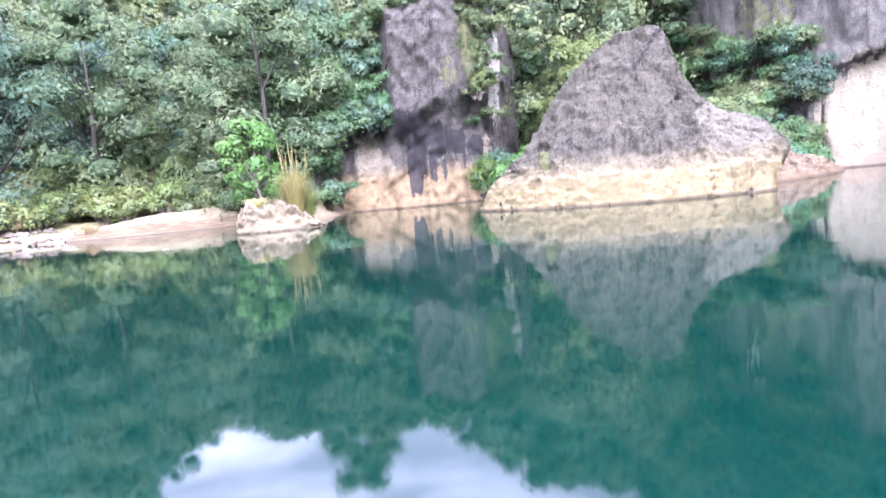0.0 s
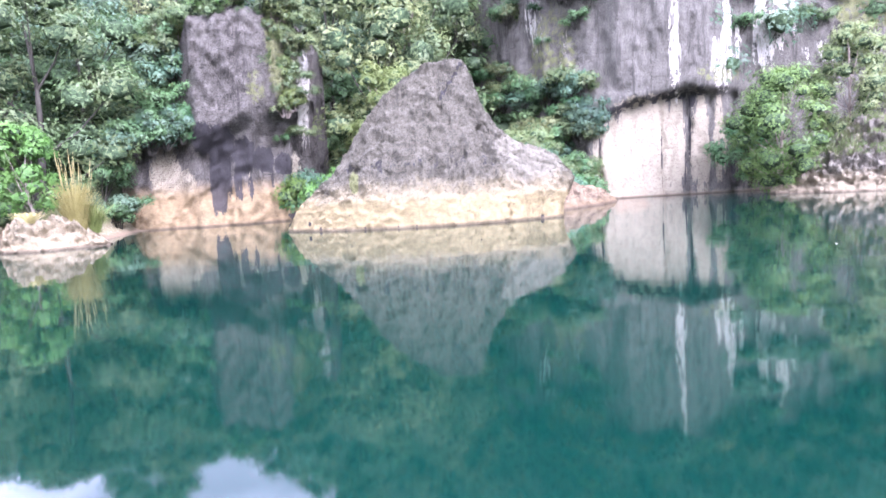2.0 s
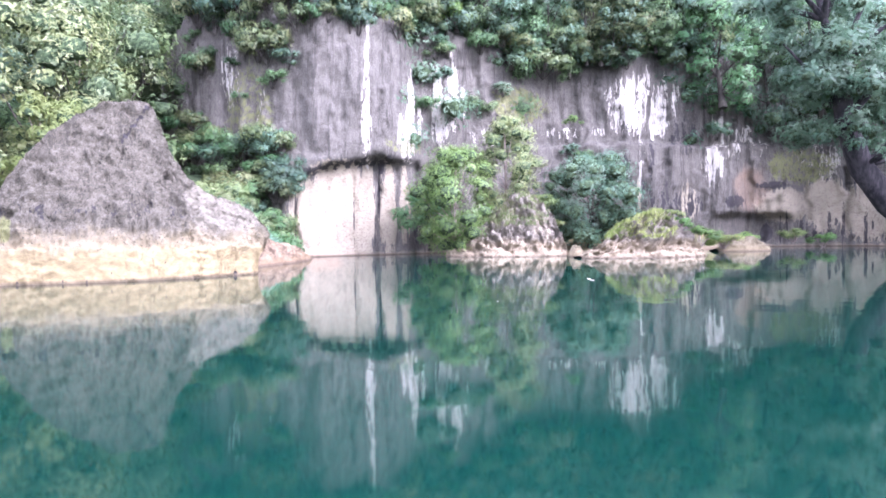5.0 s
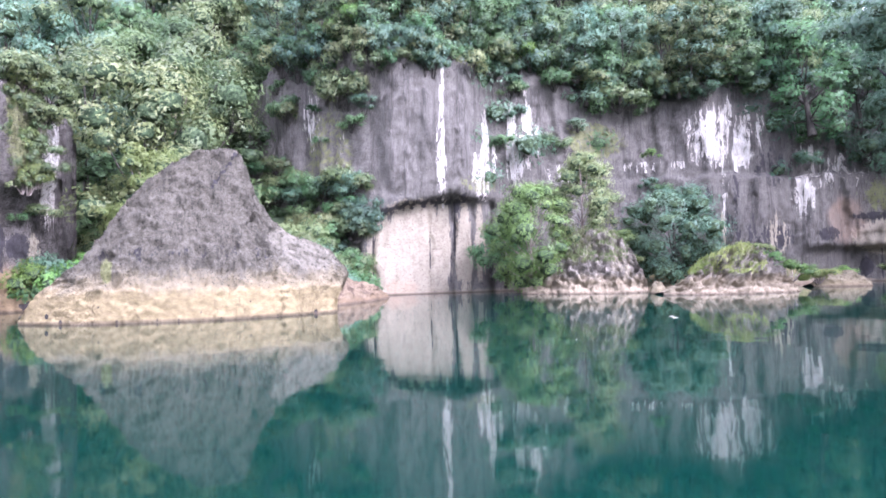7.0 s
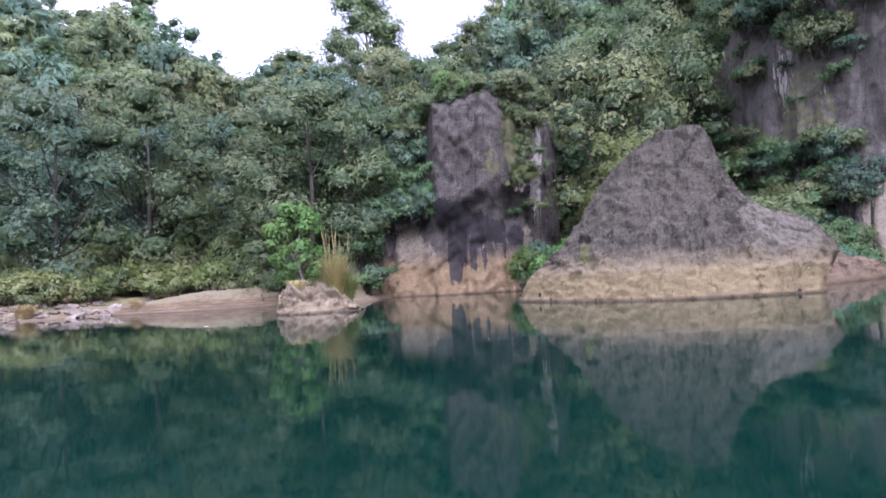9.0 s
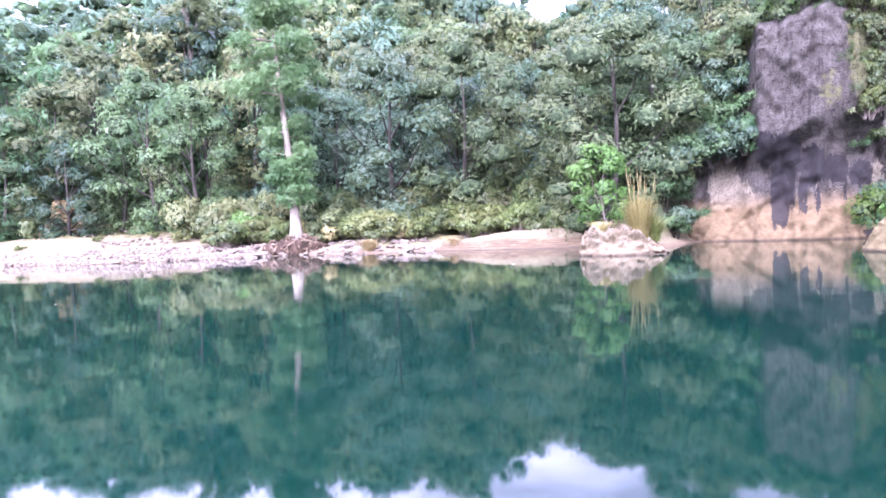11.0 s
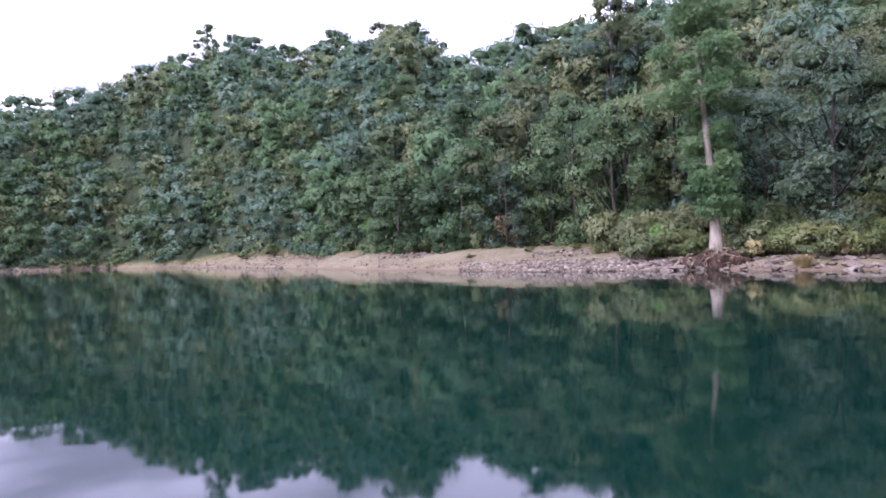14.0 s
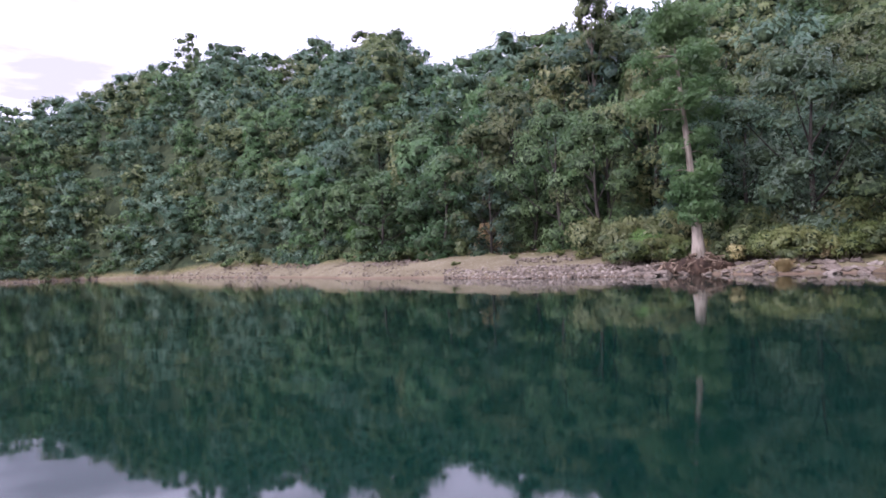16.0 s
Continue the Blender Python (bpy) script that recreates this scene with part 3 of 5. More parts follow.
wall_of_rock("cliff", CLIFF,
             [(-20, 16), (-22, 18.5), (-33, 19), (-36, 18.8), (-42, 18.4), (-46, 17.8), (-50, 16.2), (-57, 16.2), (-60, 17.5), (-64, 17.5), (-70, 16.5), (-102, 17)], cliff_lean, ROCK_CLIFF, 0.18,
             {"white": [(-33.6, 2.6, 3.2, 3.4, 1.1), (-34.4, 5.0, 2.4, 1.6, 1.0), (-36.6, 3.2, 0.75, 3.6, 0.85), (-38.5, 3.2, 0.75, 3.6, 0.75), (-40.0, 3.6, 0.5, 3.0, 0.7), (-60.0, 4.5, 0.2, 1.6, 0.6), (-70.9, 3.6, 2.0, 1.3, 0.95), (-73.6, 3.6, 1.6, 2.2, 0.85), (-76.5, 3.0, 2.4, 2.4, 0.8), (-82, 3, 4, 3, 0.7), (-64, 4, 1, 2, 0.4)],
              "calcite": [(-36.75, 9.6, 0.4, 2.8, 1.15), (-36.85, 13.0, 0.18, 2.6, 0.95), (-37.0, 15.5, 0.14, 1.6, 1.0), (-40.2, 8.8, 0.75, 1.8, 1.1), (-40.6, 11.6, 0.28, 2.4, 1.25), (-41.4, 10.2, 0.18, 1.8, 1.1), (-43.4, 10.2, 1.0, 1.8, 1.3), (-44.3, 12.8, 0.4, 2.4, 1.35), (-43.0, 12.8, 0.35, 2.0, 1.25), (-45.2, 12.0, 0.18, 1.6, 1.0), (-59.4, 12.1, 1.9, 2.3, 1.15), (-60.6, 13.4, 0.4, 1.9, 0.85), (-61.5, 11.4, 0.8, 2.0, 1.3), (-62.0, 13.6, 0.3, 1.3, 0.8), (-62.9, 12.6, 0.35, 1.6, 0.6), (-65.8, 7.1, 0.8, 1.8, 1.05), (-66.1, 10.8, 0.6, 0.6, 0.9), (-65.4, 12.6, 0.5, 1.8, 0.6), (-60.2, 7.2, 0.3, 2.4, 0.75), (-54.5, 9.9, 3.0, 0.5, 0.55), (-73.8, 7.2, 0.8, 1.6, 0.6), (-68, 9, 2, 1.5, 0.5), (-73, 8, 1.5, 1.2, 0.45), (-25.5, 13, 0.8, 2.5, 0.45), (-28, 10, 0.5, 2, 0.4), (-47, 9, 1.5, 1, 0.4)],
              # brow and cave shade painted dark, beside dark joints and runs
              "dark": [*BROW_SHADE, (-30.55, 3.2, 0.1, 2.4, 0.7), (-40.9, 2.6, 0.2, 2, 0.6), (-35.6, 2.4, 0.08, 3.4, 0.6), (-37.7, 4.0, 0.14, 2.0, 0.7), (-37.4, 1.6, 0.1, 1.6, 0.65), (-39.2, 3.0, 0.1, 3, 0.5), (-37.9, 6.4, 0.3, 0.6, 0.7), (-43.0, 6.5, 1.2, 1.2, 0.5), (-70.2, 5.3, 1.6, 0.35, 0.55), (-69.6, 1.2, 0.5, 0.9, 0.7), (-67.3, 3.9, 0.9, 0.6, 0.6), (-61.0, 7.6, 0.25, 2.5, 0.5), (-63.6, 9.5, 1.6, 2.2, 0.42), (-58.9, 6.2, 0.3, 2, 0.45), (-61.5, 4.5, 2, 1.8, 0.4), *[(-70.6 - 0.62 * i + 0.2 * math.sin(i * 2.1), 1.5 + 0.6 * math.sin(i * 1.3), 0.13 + 0.06 * math.sin(i * 3.7), 1.4 + 0.9 * math.sin(i * 2.9), 0.62) for i in range(17)], (-72.5, 5.8, 1.8, 0.3, 0.45), (-76.5, 5.4, 2.0, 0.3, 0.45), (-63.5, 3.6, 1.6, 1.2, 0.5)],
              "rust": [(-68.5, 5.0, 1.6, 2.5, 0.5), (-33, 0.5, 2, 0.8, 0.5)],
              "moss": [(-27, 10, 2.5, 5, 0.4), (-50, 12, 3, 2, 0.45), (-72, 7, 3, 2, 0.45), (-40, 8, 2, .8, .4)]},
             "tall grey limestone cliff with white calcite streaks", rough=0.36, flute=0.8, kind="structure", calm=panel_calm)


def tower_lean(az, z):
    brow = 1 / (1 + np.exp(-(z - 5.3 + 0.25 * (az - 0)) * 3.0))
    side = np.clip((4.2 - az) / 1.2, 0, 1)
    return brow * 2.1 * side - z * 0.05 - np.clip(az - 4, 0, 6) * np.clip(z - 3.5, 0, 9) * 0.12 + 0.5 * np.exp(-(z / 1.2) ** 2)


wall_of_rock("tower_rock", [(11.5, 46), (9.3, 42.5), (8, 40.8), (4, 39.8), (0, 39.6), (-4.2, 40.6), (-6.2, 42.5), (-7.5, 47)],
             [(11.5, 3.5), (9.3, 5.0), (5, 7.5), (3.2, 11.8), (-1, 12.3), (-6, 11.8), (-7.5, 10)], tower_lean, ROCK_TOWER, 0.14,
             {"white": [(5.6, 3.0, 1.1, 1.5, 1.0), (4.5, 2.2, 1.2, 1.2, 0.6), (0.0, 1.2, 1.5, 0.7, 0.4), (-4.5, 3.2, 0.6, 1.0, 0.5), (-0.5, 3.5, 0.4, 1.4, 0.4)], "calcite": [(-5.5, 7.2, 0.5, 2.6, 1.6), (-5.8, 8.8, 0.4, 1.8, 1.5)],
              # the overhang's shade put into the colour, with dark streaks below it
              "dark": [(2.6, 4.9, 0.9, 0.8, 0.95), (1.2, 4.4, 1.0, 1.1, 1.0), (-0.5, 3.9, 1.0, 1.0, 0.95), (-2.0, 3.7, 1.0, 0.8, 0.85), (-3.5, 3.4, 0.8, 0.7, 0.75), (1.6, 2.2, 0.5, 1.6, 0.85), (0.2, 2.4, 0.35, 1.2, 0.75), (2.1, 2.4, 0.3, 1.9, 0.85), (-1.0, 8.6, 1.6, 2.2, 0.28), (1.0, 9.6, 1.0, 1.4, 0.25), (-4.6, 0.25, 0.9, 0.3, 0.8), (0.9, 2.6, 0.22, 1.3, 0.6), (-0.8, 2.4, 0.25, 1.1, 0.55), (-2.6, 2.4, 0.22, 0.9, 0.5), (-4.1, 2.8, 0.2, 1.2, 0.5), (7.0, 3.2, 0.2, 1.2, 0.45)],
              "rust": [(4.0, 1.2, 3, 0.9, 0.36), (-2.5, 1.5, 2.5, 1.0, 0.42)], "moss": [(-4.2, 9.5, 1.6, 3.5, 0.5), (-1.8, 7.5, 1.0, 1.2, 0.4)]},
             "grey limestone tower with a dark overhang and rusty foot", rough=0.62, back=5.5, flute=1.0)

# dark spots paint the shade of small holes; no hole is cut
FIN_PIT_SHADE = [(a, h, 0.6 * w, 0.45 * w, 0.85) for a, h, w in ((-5.4, 0.3, 0.2), (-6.3, 0.08, 0.2), (-10.1, 0.06, 0.2), (-13.0, 0.08, 0.13), (-14.6, 0.06, 0.16), (-16.3, 0.3, 0.09), (-17.9, 0.06, 0.1), (-20.2, 0.62, 0.1), (-22.4, 0.06, 0.1), (-23.2, 0.7, 0.08), (-25.6, 0.08, 0.25), (-8.8, 0.6, 0.08))]
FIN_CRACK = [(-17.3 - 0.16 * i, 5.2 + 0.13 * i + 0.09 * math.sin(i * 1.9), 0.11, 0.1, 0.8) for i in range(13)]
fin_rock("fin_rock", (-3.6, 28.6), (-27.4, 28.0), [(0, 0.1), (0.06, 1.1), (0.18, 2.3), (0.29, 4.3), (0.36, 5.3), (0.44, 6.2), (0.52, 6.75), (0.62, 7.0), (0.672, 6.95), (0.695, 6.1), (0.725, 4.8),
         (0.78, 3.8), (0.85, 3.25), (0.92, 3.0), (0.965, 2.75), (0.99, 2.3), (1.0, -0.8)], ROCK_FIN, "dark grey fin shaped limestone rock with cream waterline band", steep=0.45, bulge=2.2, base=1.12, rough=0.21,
         res=(300, 160), nose=0.8, stains_shade={"pale": [(-25.0, 2.3, 2.6, 1.1, 0.8), (-23.2, 3.1, 1.4, 0.5, 1.1), (-25.6, 2.8, 1.6, 0.35, 1.1), (-13, 1.6, 9, 0.4, 0.35)], "dark": FIN_PIT_SHADE + FIN_CRACK + [(-9 - 1.5 * i, 2.55 + 0.12 * math.sin(i * 2.2), 1.1, 0.42 + 0.1 * math.sin(i * 1.3), 0.33) for i in range(9)], "moss": [(-9.4, 1.9, 0.5, 0.5, 0.6)]}, depth=2.5)
fin_rock("low_rock", (-26.6, 33), (-32.0, 42), [(0, 0.3), (0.2, 1.3), (0.5, 1.35), (0.8, 0.8), (1, 0.2)], ROCK_BROWN, "low brown limestone shelf with a dark undercut at the cliff foot", 0.8, 0.5, rough=0.25, res=(70, 40))
fin_rock("cone_rock", (-43.5, 43), (-54.0, 42.5), [(0, 0.3), (0.2, 0.9), (0.35, 2.2), (0.55, 4.2), (0.75, 3.9), (0.9, 2.6), (1, 0.6)], ROCK_PALE, "pale conical limestone rock overgrown with shrubs",
         0.7, 1.2, rough=0.55, res=(150, 80), stains_shade={"moss": [(-48, 3, 3, 1.5, 0.4)], "white": [(-48, 0.9, 4, 0.6, 0.4), (-52, 1.8, 1.2, 1.2, 0.4)]})
fin_rock("boulder", (-54.1, 41), (-55.5, 41), [(0, 0.2), (0.3, 0.75), (0.7, 0.7), (1, 0.2)], ROCK_TAN, "small rounded tan boulder at the water", 0.4, 0.5, rough=0.15, res=(40, 30), depth=0.8)
fin_rock("grassy_rock", (-55.3, 38.5), (-65.4, 42), [(0, 0.15), (0.15, 0.8), (0.35, 1.8), (0.6, 2.6), (0.78, 2.9), (0.88, 2.3), (0.95, 1.2), (1, 0.4)], ROCK_PALE,
         "pale jagged limestone rock topped with grass", 0.9, 1.0, rough=0.7, res=(150, 80), stains_shade={"moss": [(-58, 1.8, 2.5, 0.9, 0.4), (-61, 2.6, 2, 0.6, 0.45)]})
fin_rock("shore_rock", (-66.2, 50), (-70.0, 52), [(0, 0.2), (0.4, 0.9), (0.7, 1.1), (1, 0.3)], ROCK_TAN, "low tan rock at the sandy shore", 0.9, 0.5, rough=0.3, res=(60, 40))
fin_rock("pitted_lump", (17.4, 29.2), (10.2, 28.6), [(0, 0.2), (0.05, 0.85), (0.13, 1.2), (0.2, 1.25), (0.24, 1.05), (0.4, 1.3), (0.55, 1.2), (0.66, 1.0), (0.78, 0.72), (0.9, 0.4), (1, 0.08)], ROCK_LUMP, "cream pitted limestone lump at the water's edge",
         0.45, 0.8, rough=0.62, res=(170, 90), seed=9)
fin_rock("stone_slab", (29.8, 40.0), (16.8, 37.8), [(0, 0.15), (0.06, 0.45), (0.16, 0.62), (0.3, 0.82), (0.42, 0.98), (0.55, 1.06), (0.84, 1.12), (0.93, 1.04), (0.975, 0.8), (1, 0.15)], ROCK_SLAB, "smooth brown stone slab sloping into the water",
         1.0, 0.6, rough=0.1, res=(140, 60))


# ---- trees ----
def tube(points, radii, sides=6):
    """A tapered limb along a line of points."""
    p = np.array(points, float)
    n = len(p)
    t = np.gradient(p, axis=0)
    t /= np.linalg.norm(t, axis=1)[:, None] + 1e-9
    ref = np.where(np.abs(t[:, 2:3]) > 0.9, np.array([[1.0, 0, 0]]), np.array([[0, 0, 1.0]]))
    a = np.cross(t, ref)
    a /= np.linalg.norm(a, axis=1)[:, None]
    b = np.cross(t, a)
    ang = np.linspace(0, 2 * np.pi, sides, endpoint=False)
    ring = a[:, None] * np.cos(ang)[None, :, None] + b[:, None] * np.sin(ang)[None, :, None]
    v = (p[:, None] + ring * np.array(radii)[:, None, None]).reshape(-1, 3)
    f = []
    for i in range(n - 1):
        for j in range(sides):
            k = (j + 1) % sides
            f.append((i * sides + j, i * sides + k, (i + 1) * sides + k, (i + 1) * sides + j))
    return v, np.array(f)


def joined(pieces):
    vs, fs, base = [], [], 0
    for v, f in pieces:
        vs.append(v)
        fs.append(f + base)
        base += len(v)
    return np.concatenate(vs), np.concatenate(fs)


def leaf_cloud(rng, centres, normals, size, long=2.1, jitter=0.36):
    """Pointed leaves, three corners each, at the centres and facing along the normals."""
    n = len(centres)
    nn = normals / np.linalg.norm(normals, axis=1)[:, None] + rng.normal(0, jitter, (n, 3))
    nn /= np.linalg.norm(nn, axis=1)[:, None]
    d = np.cross(nn, rng.normal(0, 1, (n, 3)))
    d[:, 2] -= 0.35
    d -= nn * (d * nn).sum(1)[:, None]
    d /= np.linalg.norm(d, axis=1)[:, None] + 1e-9
    w = np.cross(nn, d)
    s = size * rng.uniform(0.55, 1.4, n)[:, None]
    tip = centres + d * s * long * 0.6
    l, r = centres - d * s * long * 0.4 + w * s * 0.62, centres - d * s * long * 0.4 - w * s * 0.62
    v = np.stack([l, r, tip], 1).reshape(-1, 3)
    i = np.arange(n)[:, None] * 3
    return v, i + np.array([[0, 1, 2]])


def crown_points(rng, blobs, count):
    """Leaf places and directions over the upper, outer side of the blobs (centre, radius)."""
    c = np.array([b[0] for b in blobs])
    r = np.array([b[1] for b in blobs])
    pick = rng.choice(len(blobs), count, p=r ** 2 / (r ** 2).sum())
    d = rng.normal(0, 1, (count, 3))
    d[:, 2] = d[:, 2] * 0.8 + 0.35
    d /= np.linalg.norm(d, axis=1)[:, None]
    rad = r[pick] * rng.uniform(0.42, 1.38, count) ** 0.7
    p = c[pick] + d * rad[:, None] * np.array([1, 1, 0.7])
    n = d * np.array([1, 1, 0.7]) + np.array([0, 0, 0.5])
    return p, n


def stone_shape(seed, subdiv=1, squash=0.6):
    bm = bmesh.new()
    bmesh.ops.create_icosphere(bm, subdivisions=subdiv, radius=1.0)
    rng = random.Random(seed)
    for v in bm.verts:
        v.co *= 1 + rng.uniform(-0.3, 0.25)
        v.co.z *= squash
    v = np.array([x.co[:] for x in bm.verts])
    f = np.array([[x.index for x in q.verts] for q in bm.faces])
    bm.free()
    return v, f


def lump_shapes(fine):
    out = []
    for i in range(5):
        bm = bmesh.new()
        bmesh.ops.create_icosphere(bm, subdivisions=1 if fine else 0, radius=1.0)
        rng = random.Random(i)
        for v in bm.verts:
            v.co *= 1 + rng.uniform(-0.25, 0.2)
        out.append((np.array([x.co[:] for x in bm.verts]), np.array([[x.index for x in q.verts] for q in bm.faces])))
        bm.free()
    return out


LUMPS, COARSE = lump_shapes(True), lump_shapes(False)


def leafy(name, rng, blobs, count, size, material, fill, shapes, long=2.1, floor=None):
    """A crown: leaves round the blobs and the dense inside, shaded as rounded masses."""
    p, nn = crown_points(rng, blobs, count)
    if floor is not None:
        p[:, 2] = np.maximum(p[:, 2], floor)
    v, f, n = leafy_arrays(rng, p, nn, blobs, size, fill, shapes, long)
    me = mesh_from(name, v, f, material, normals=n)
    me.materials.append(INSIDE_SHADE)
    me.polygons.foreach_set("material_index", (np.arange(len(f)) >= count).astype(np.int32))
    return me


def leafy_arrays(rng, p, nn, blobs, size, fill, shapes, long=2.1):
    cloud = leaf_cloud(rng, p, nn, size, long)
    unit = nn / np.linalg.norm(nn, axis=1)[:, None]
    out = p - np.mean([b[0] for b in blobs], 0)
    unit = unit * 0.55 + out / (np.linalg.norm(out, axis=1)[:, None] + 1e-9) * 0.45
    lumps = inner_lumps(blobs, fill, shapes) if fill else []
    v, f = joined([cloud] + lumps)
    soft = [np.repeat(unit, 3, 0)] + [l[0] - np.array(b[0]) + np.array([0, 0, 0.2]) for l, b in zip(lumps, blobs)]
    own = np.cross(cloud[0][1::3] - cloud[0][0::3], cloud[0][2::3] - cloud[0][0::3])
    own /= np.linalg.norm(own, axis=1)[:, None] + 1e-9
    soft[0] = soft[0] * 0.78 + np.repeat(own, 3, 0) * 0.22
    n = np.concatenate(soft)
    return v, f, n / (np.linalg.norm(n, axis=1)[:, None] + 1e-9)


def inner_lumps(blobs, fill, shapes):
    """The dense twiggy inside of a crown."""
    return [(shapes[i % 5][0] * np.array([r, r, r * 0.7]) * fill + np.array(c), shapes[i % 5][1]) for i, (c, r) in enumerate(blobs)]


def tree_meshes(seed, height, spread, leaves, size, leaf_mat, bark, low=0.25, trunk=0.16, lean=0.0, clumps=26):
    """Trunk with limbs, and crown, of a broadleaf tree standing at the origin."""
    rng = np.random.default_rng(seed)
    bend = rng.normal(0, 0.4, 2)
    h = np.linspace(0, 1, 7)
    line = np.stack([bend[0] * np.sin(h * 2.6) + lean * h * height, bend[1] * np.sin(h * 2.1), h * height * 0.86 - 0.4], 1)
    wood = [tube(line, trunk * (1.25 - h) * np.where(h < 0.05, 1.5, 1), 8)]
    blobs = []
    for i in range(clumps):
        f = low + (1 - low) * ((i + rng.uniform(0, 1)) / clumps)
        a = i * 2.4 + rng.normal(0, 0.5)
        girth = spread * (0.25 + 0.75 * math.sin(math.pi * min(1, 0.12 + 0.82 * (1 - f)))) * rng.uniform(0.4, 1.08)
        k = min(6, int(f * 6))
        stem = line[k]
        c = np.array([stem[0] + girth * math.cos(a), stem[1] + girth * math.sin(a), f * height - 0.08 * height * rng.uniform(0, 1)])
        blobs.append((c, spread * rng.uniform(0.2, 0.42)))
        if i % 2 == 0:
            start = line[max(1, k - 1)]
            mid = (start + c) / 2 + np.array([0, 0, -0.1 * spread])
            wood.append(tube([start, mid, c], [trunk * 0.38, trunk * 0.25, trunk * 0.08], 5))
    blobs.append((line[-1] + np.array([0, 0, 0.1 * height]), spread * 0.36))
    wv, wf = joined(wood)
    return mesh_from("trunk", wv, wf, bark, True), leafy("crown", rng, blobs, leaves, size, leaf_mat, 0.62, LUMPS if leaves > 8000 else COARSE)


def place_tree(name, meshes, at, turn, scale, label, group, category="tree"):
    ob = thing(name, at, label, category, group)
    ob.rotation_euler, ob.scale = (0, 0, turn), (scale, scale, scale * (0.9 + 0.25 * ((turn * 7.3) % 1)))
    part("trunk", meshes[0], ob)
    part("crown", meshes[1], ob)
    return ob


KINDS, SECOND, MIDDLE = [], [], []
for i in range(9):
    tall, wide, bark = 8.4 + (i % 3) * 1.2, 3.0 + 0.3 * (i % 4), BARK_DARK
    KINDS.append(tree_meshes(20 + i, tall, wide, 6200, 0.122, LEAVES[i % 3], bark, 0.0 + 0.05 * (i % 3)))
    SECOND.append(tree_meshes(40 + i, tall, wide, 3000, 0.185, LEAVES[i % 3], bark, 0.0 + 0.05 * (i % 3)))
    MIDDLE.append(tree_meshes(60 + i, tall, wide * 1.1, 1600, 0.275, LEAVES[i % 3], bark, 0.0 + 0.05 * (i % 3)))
LABELS = ["dense deep green broadleaf tree on the hillside", "blue green broadleaf tree with layered crown", "olive green broadleaf tree with pale trunk"]


def wooded(az, d, off):
    """Whether the woods grow here, by bearing, distance and distance behind the water's edge."""
    if -7.5 < az < 4:
        return off > 9
    if -12 < az < 11:
        return off > 7
    if az <= -21:
        return d > np.interp(az, CLIFF_AZ, CLIFF_D) + 4.6
    if az <= -17.5:
        return off > 17
    if az <= -8:
        return off > 2.5
    if az < 16:
        return off > 6.5
    if az < 20:
        return off > 3.2
    if az < 36:
        return off > 8.5
    if az < 50:
        return off > 11.5
    if az < 86:
        return off > 15
    return off > 3.5


LEAF_NEAR, LEAF_FAR = 540, 290


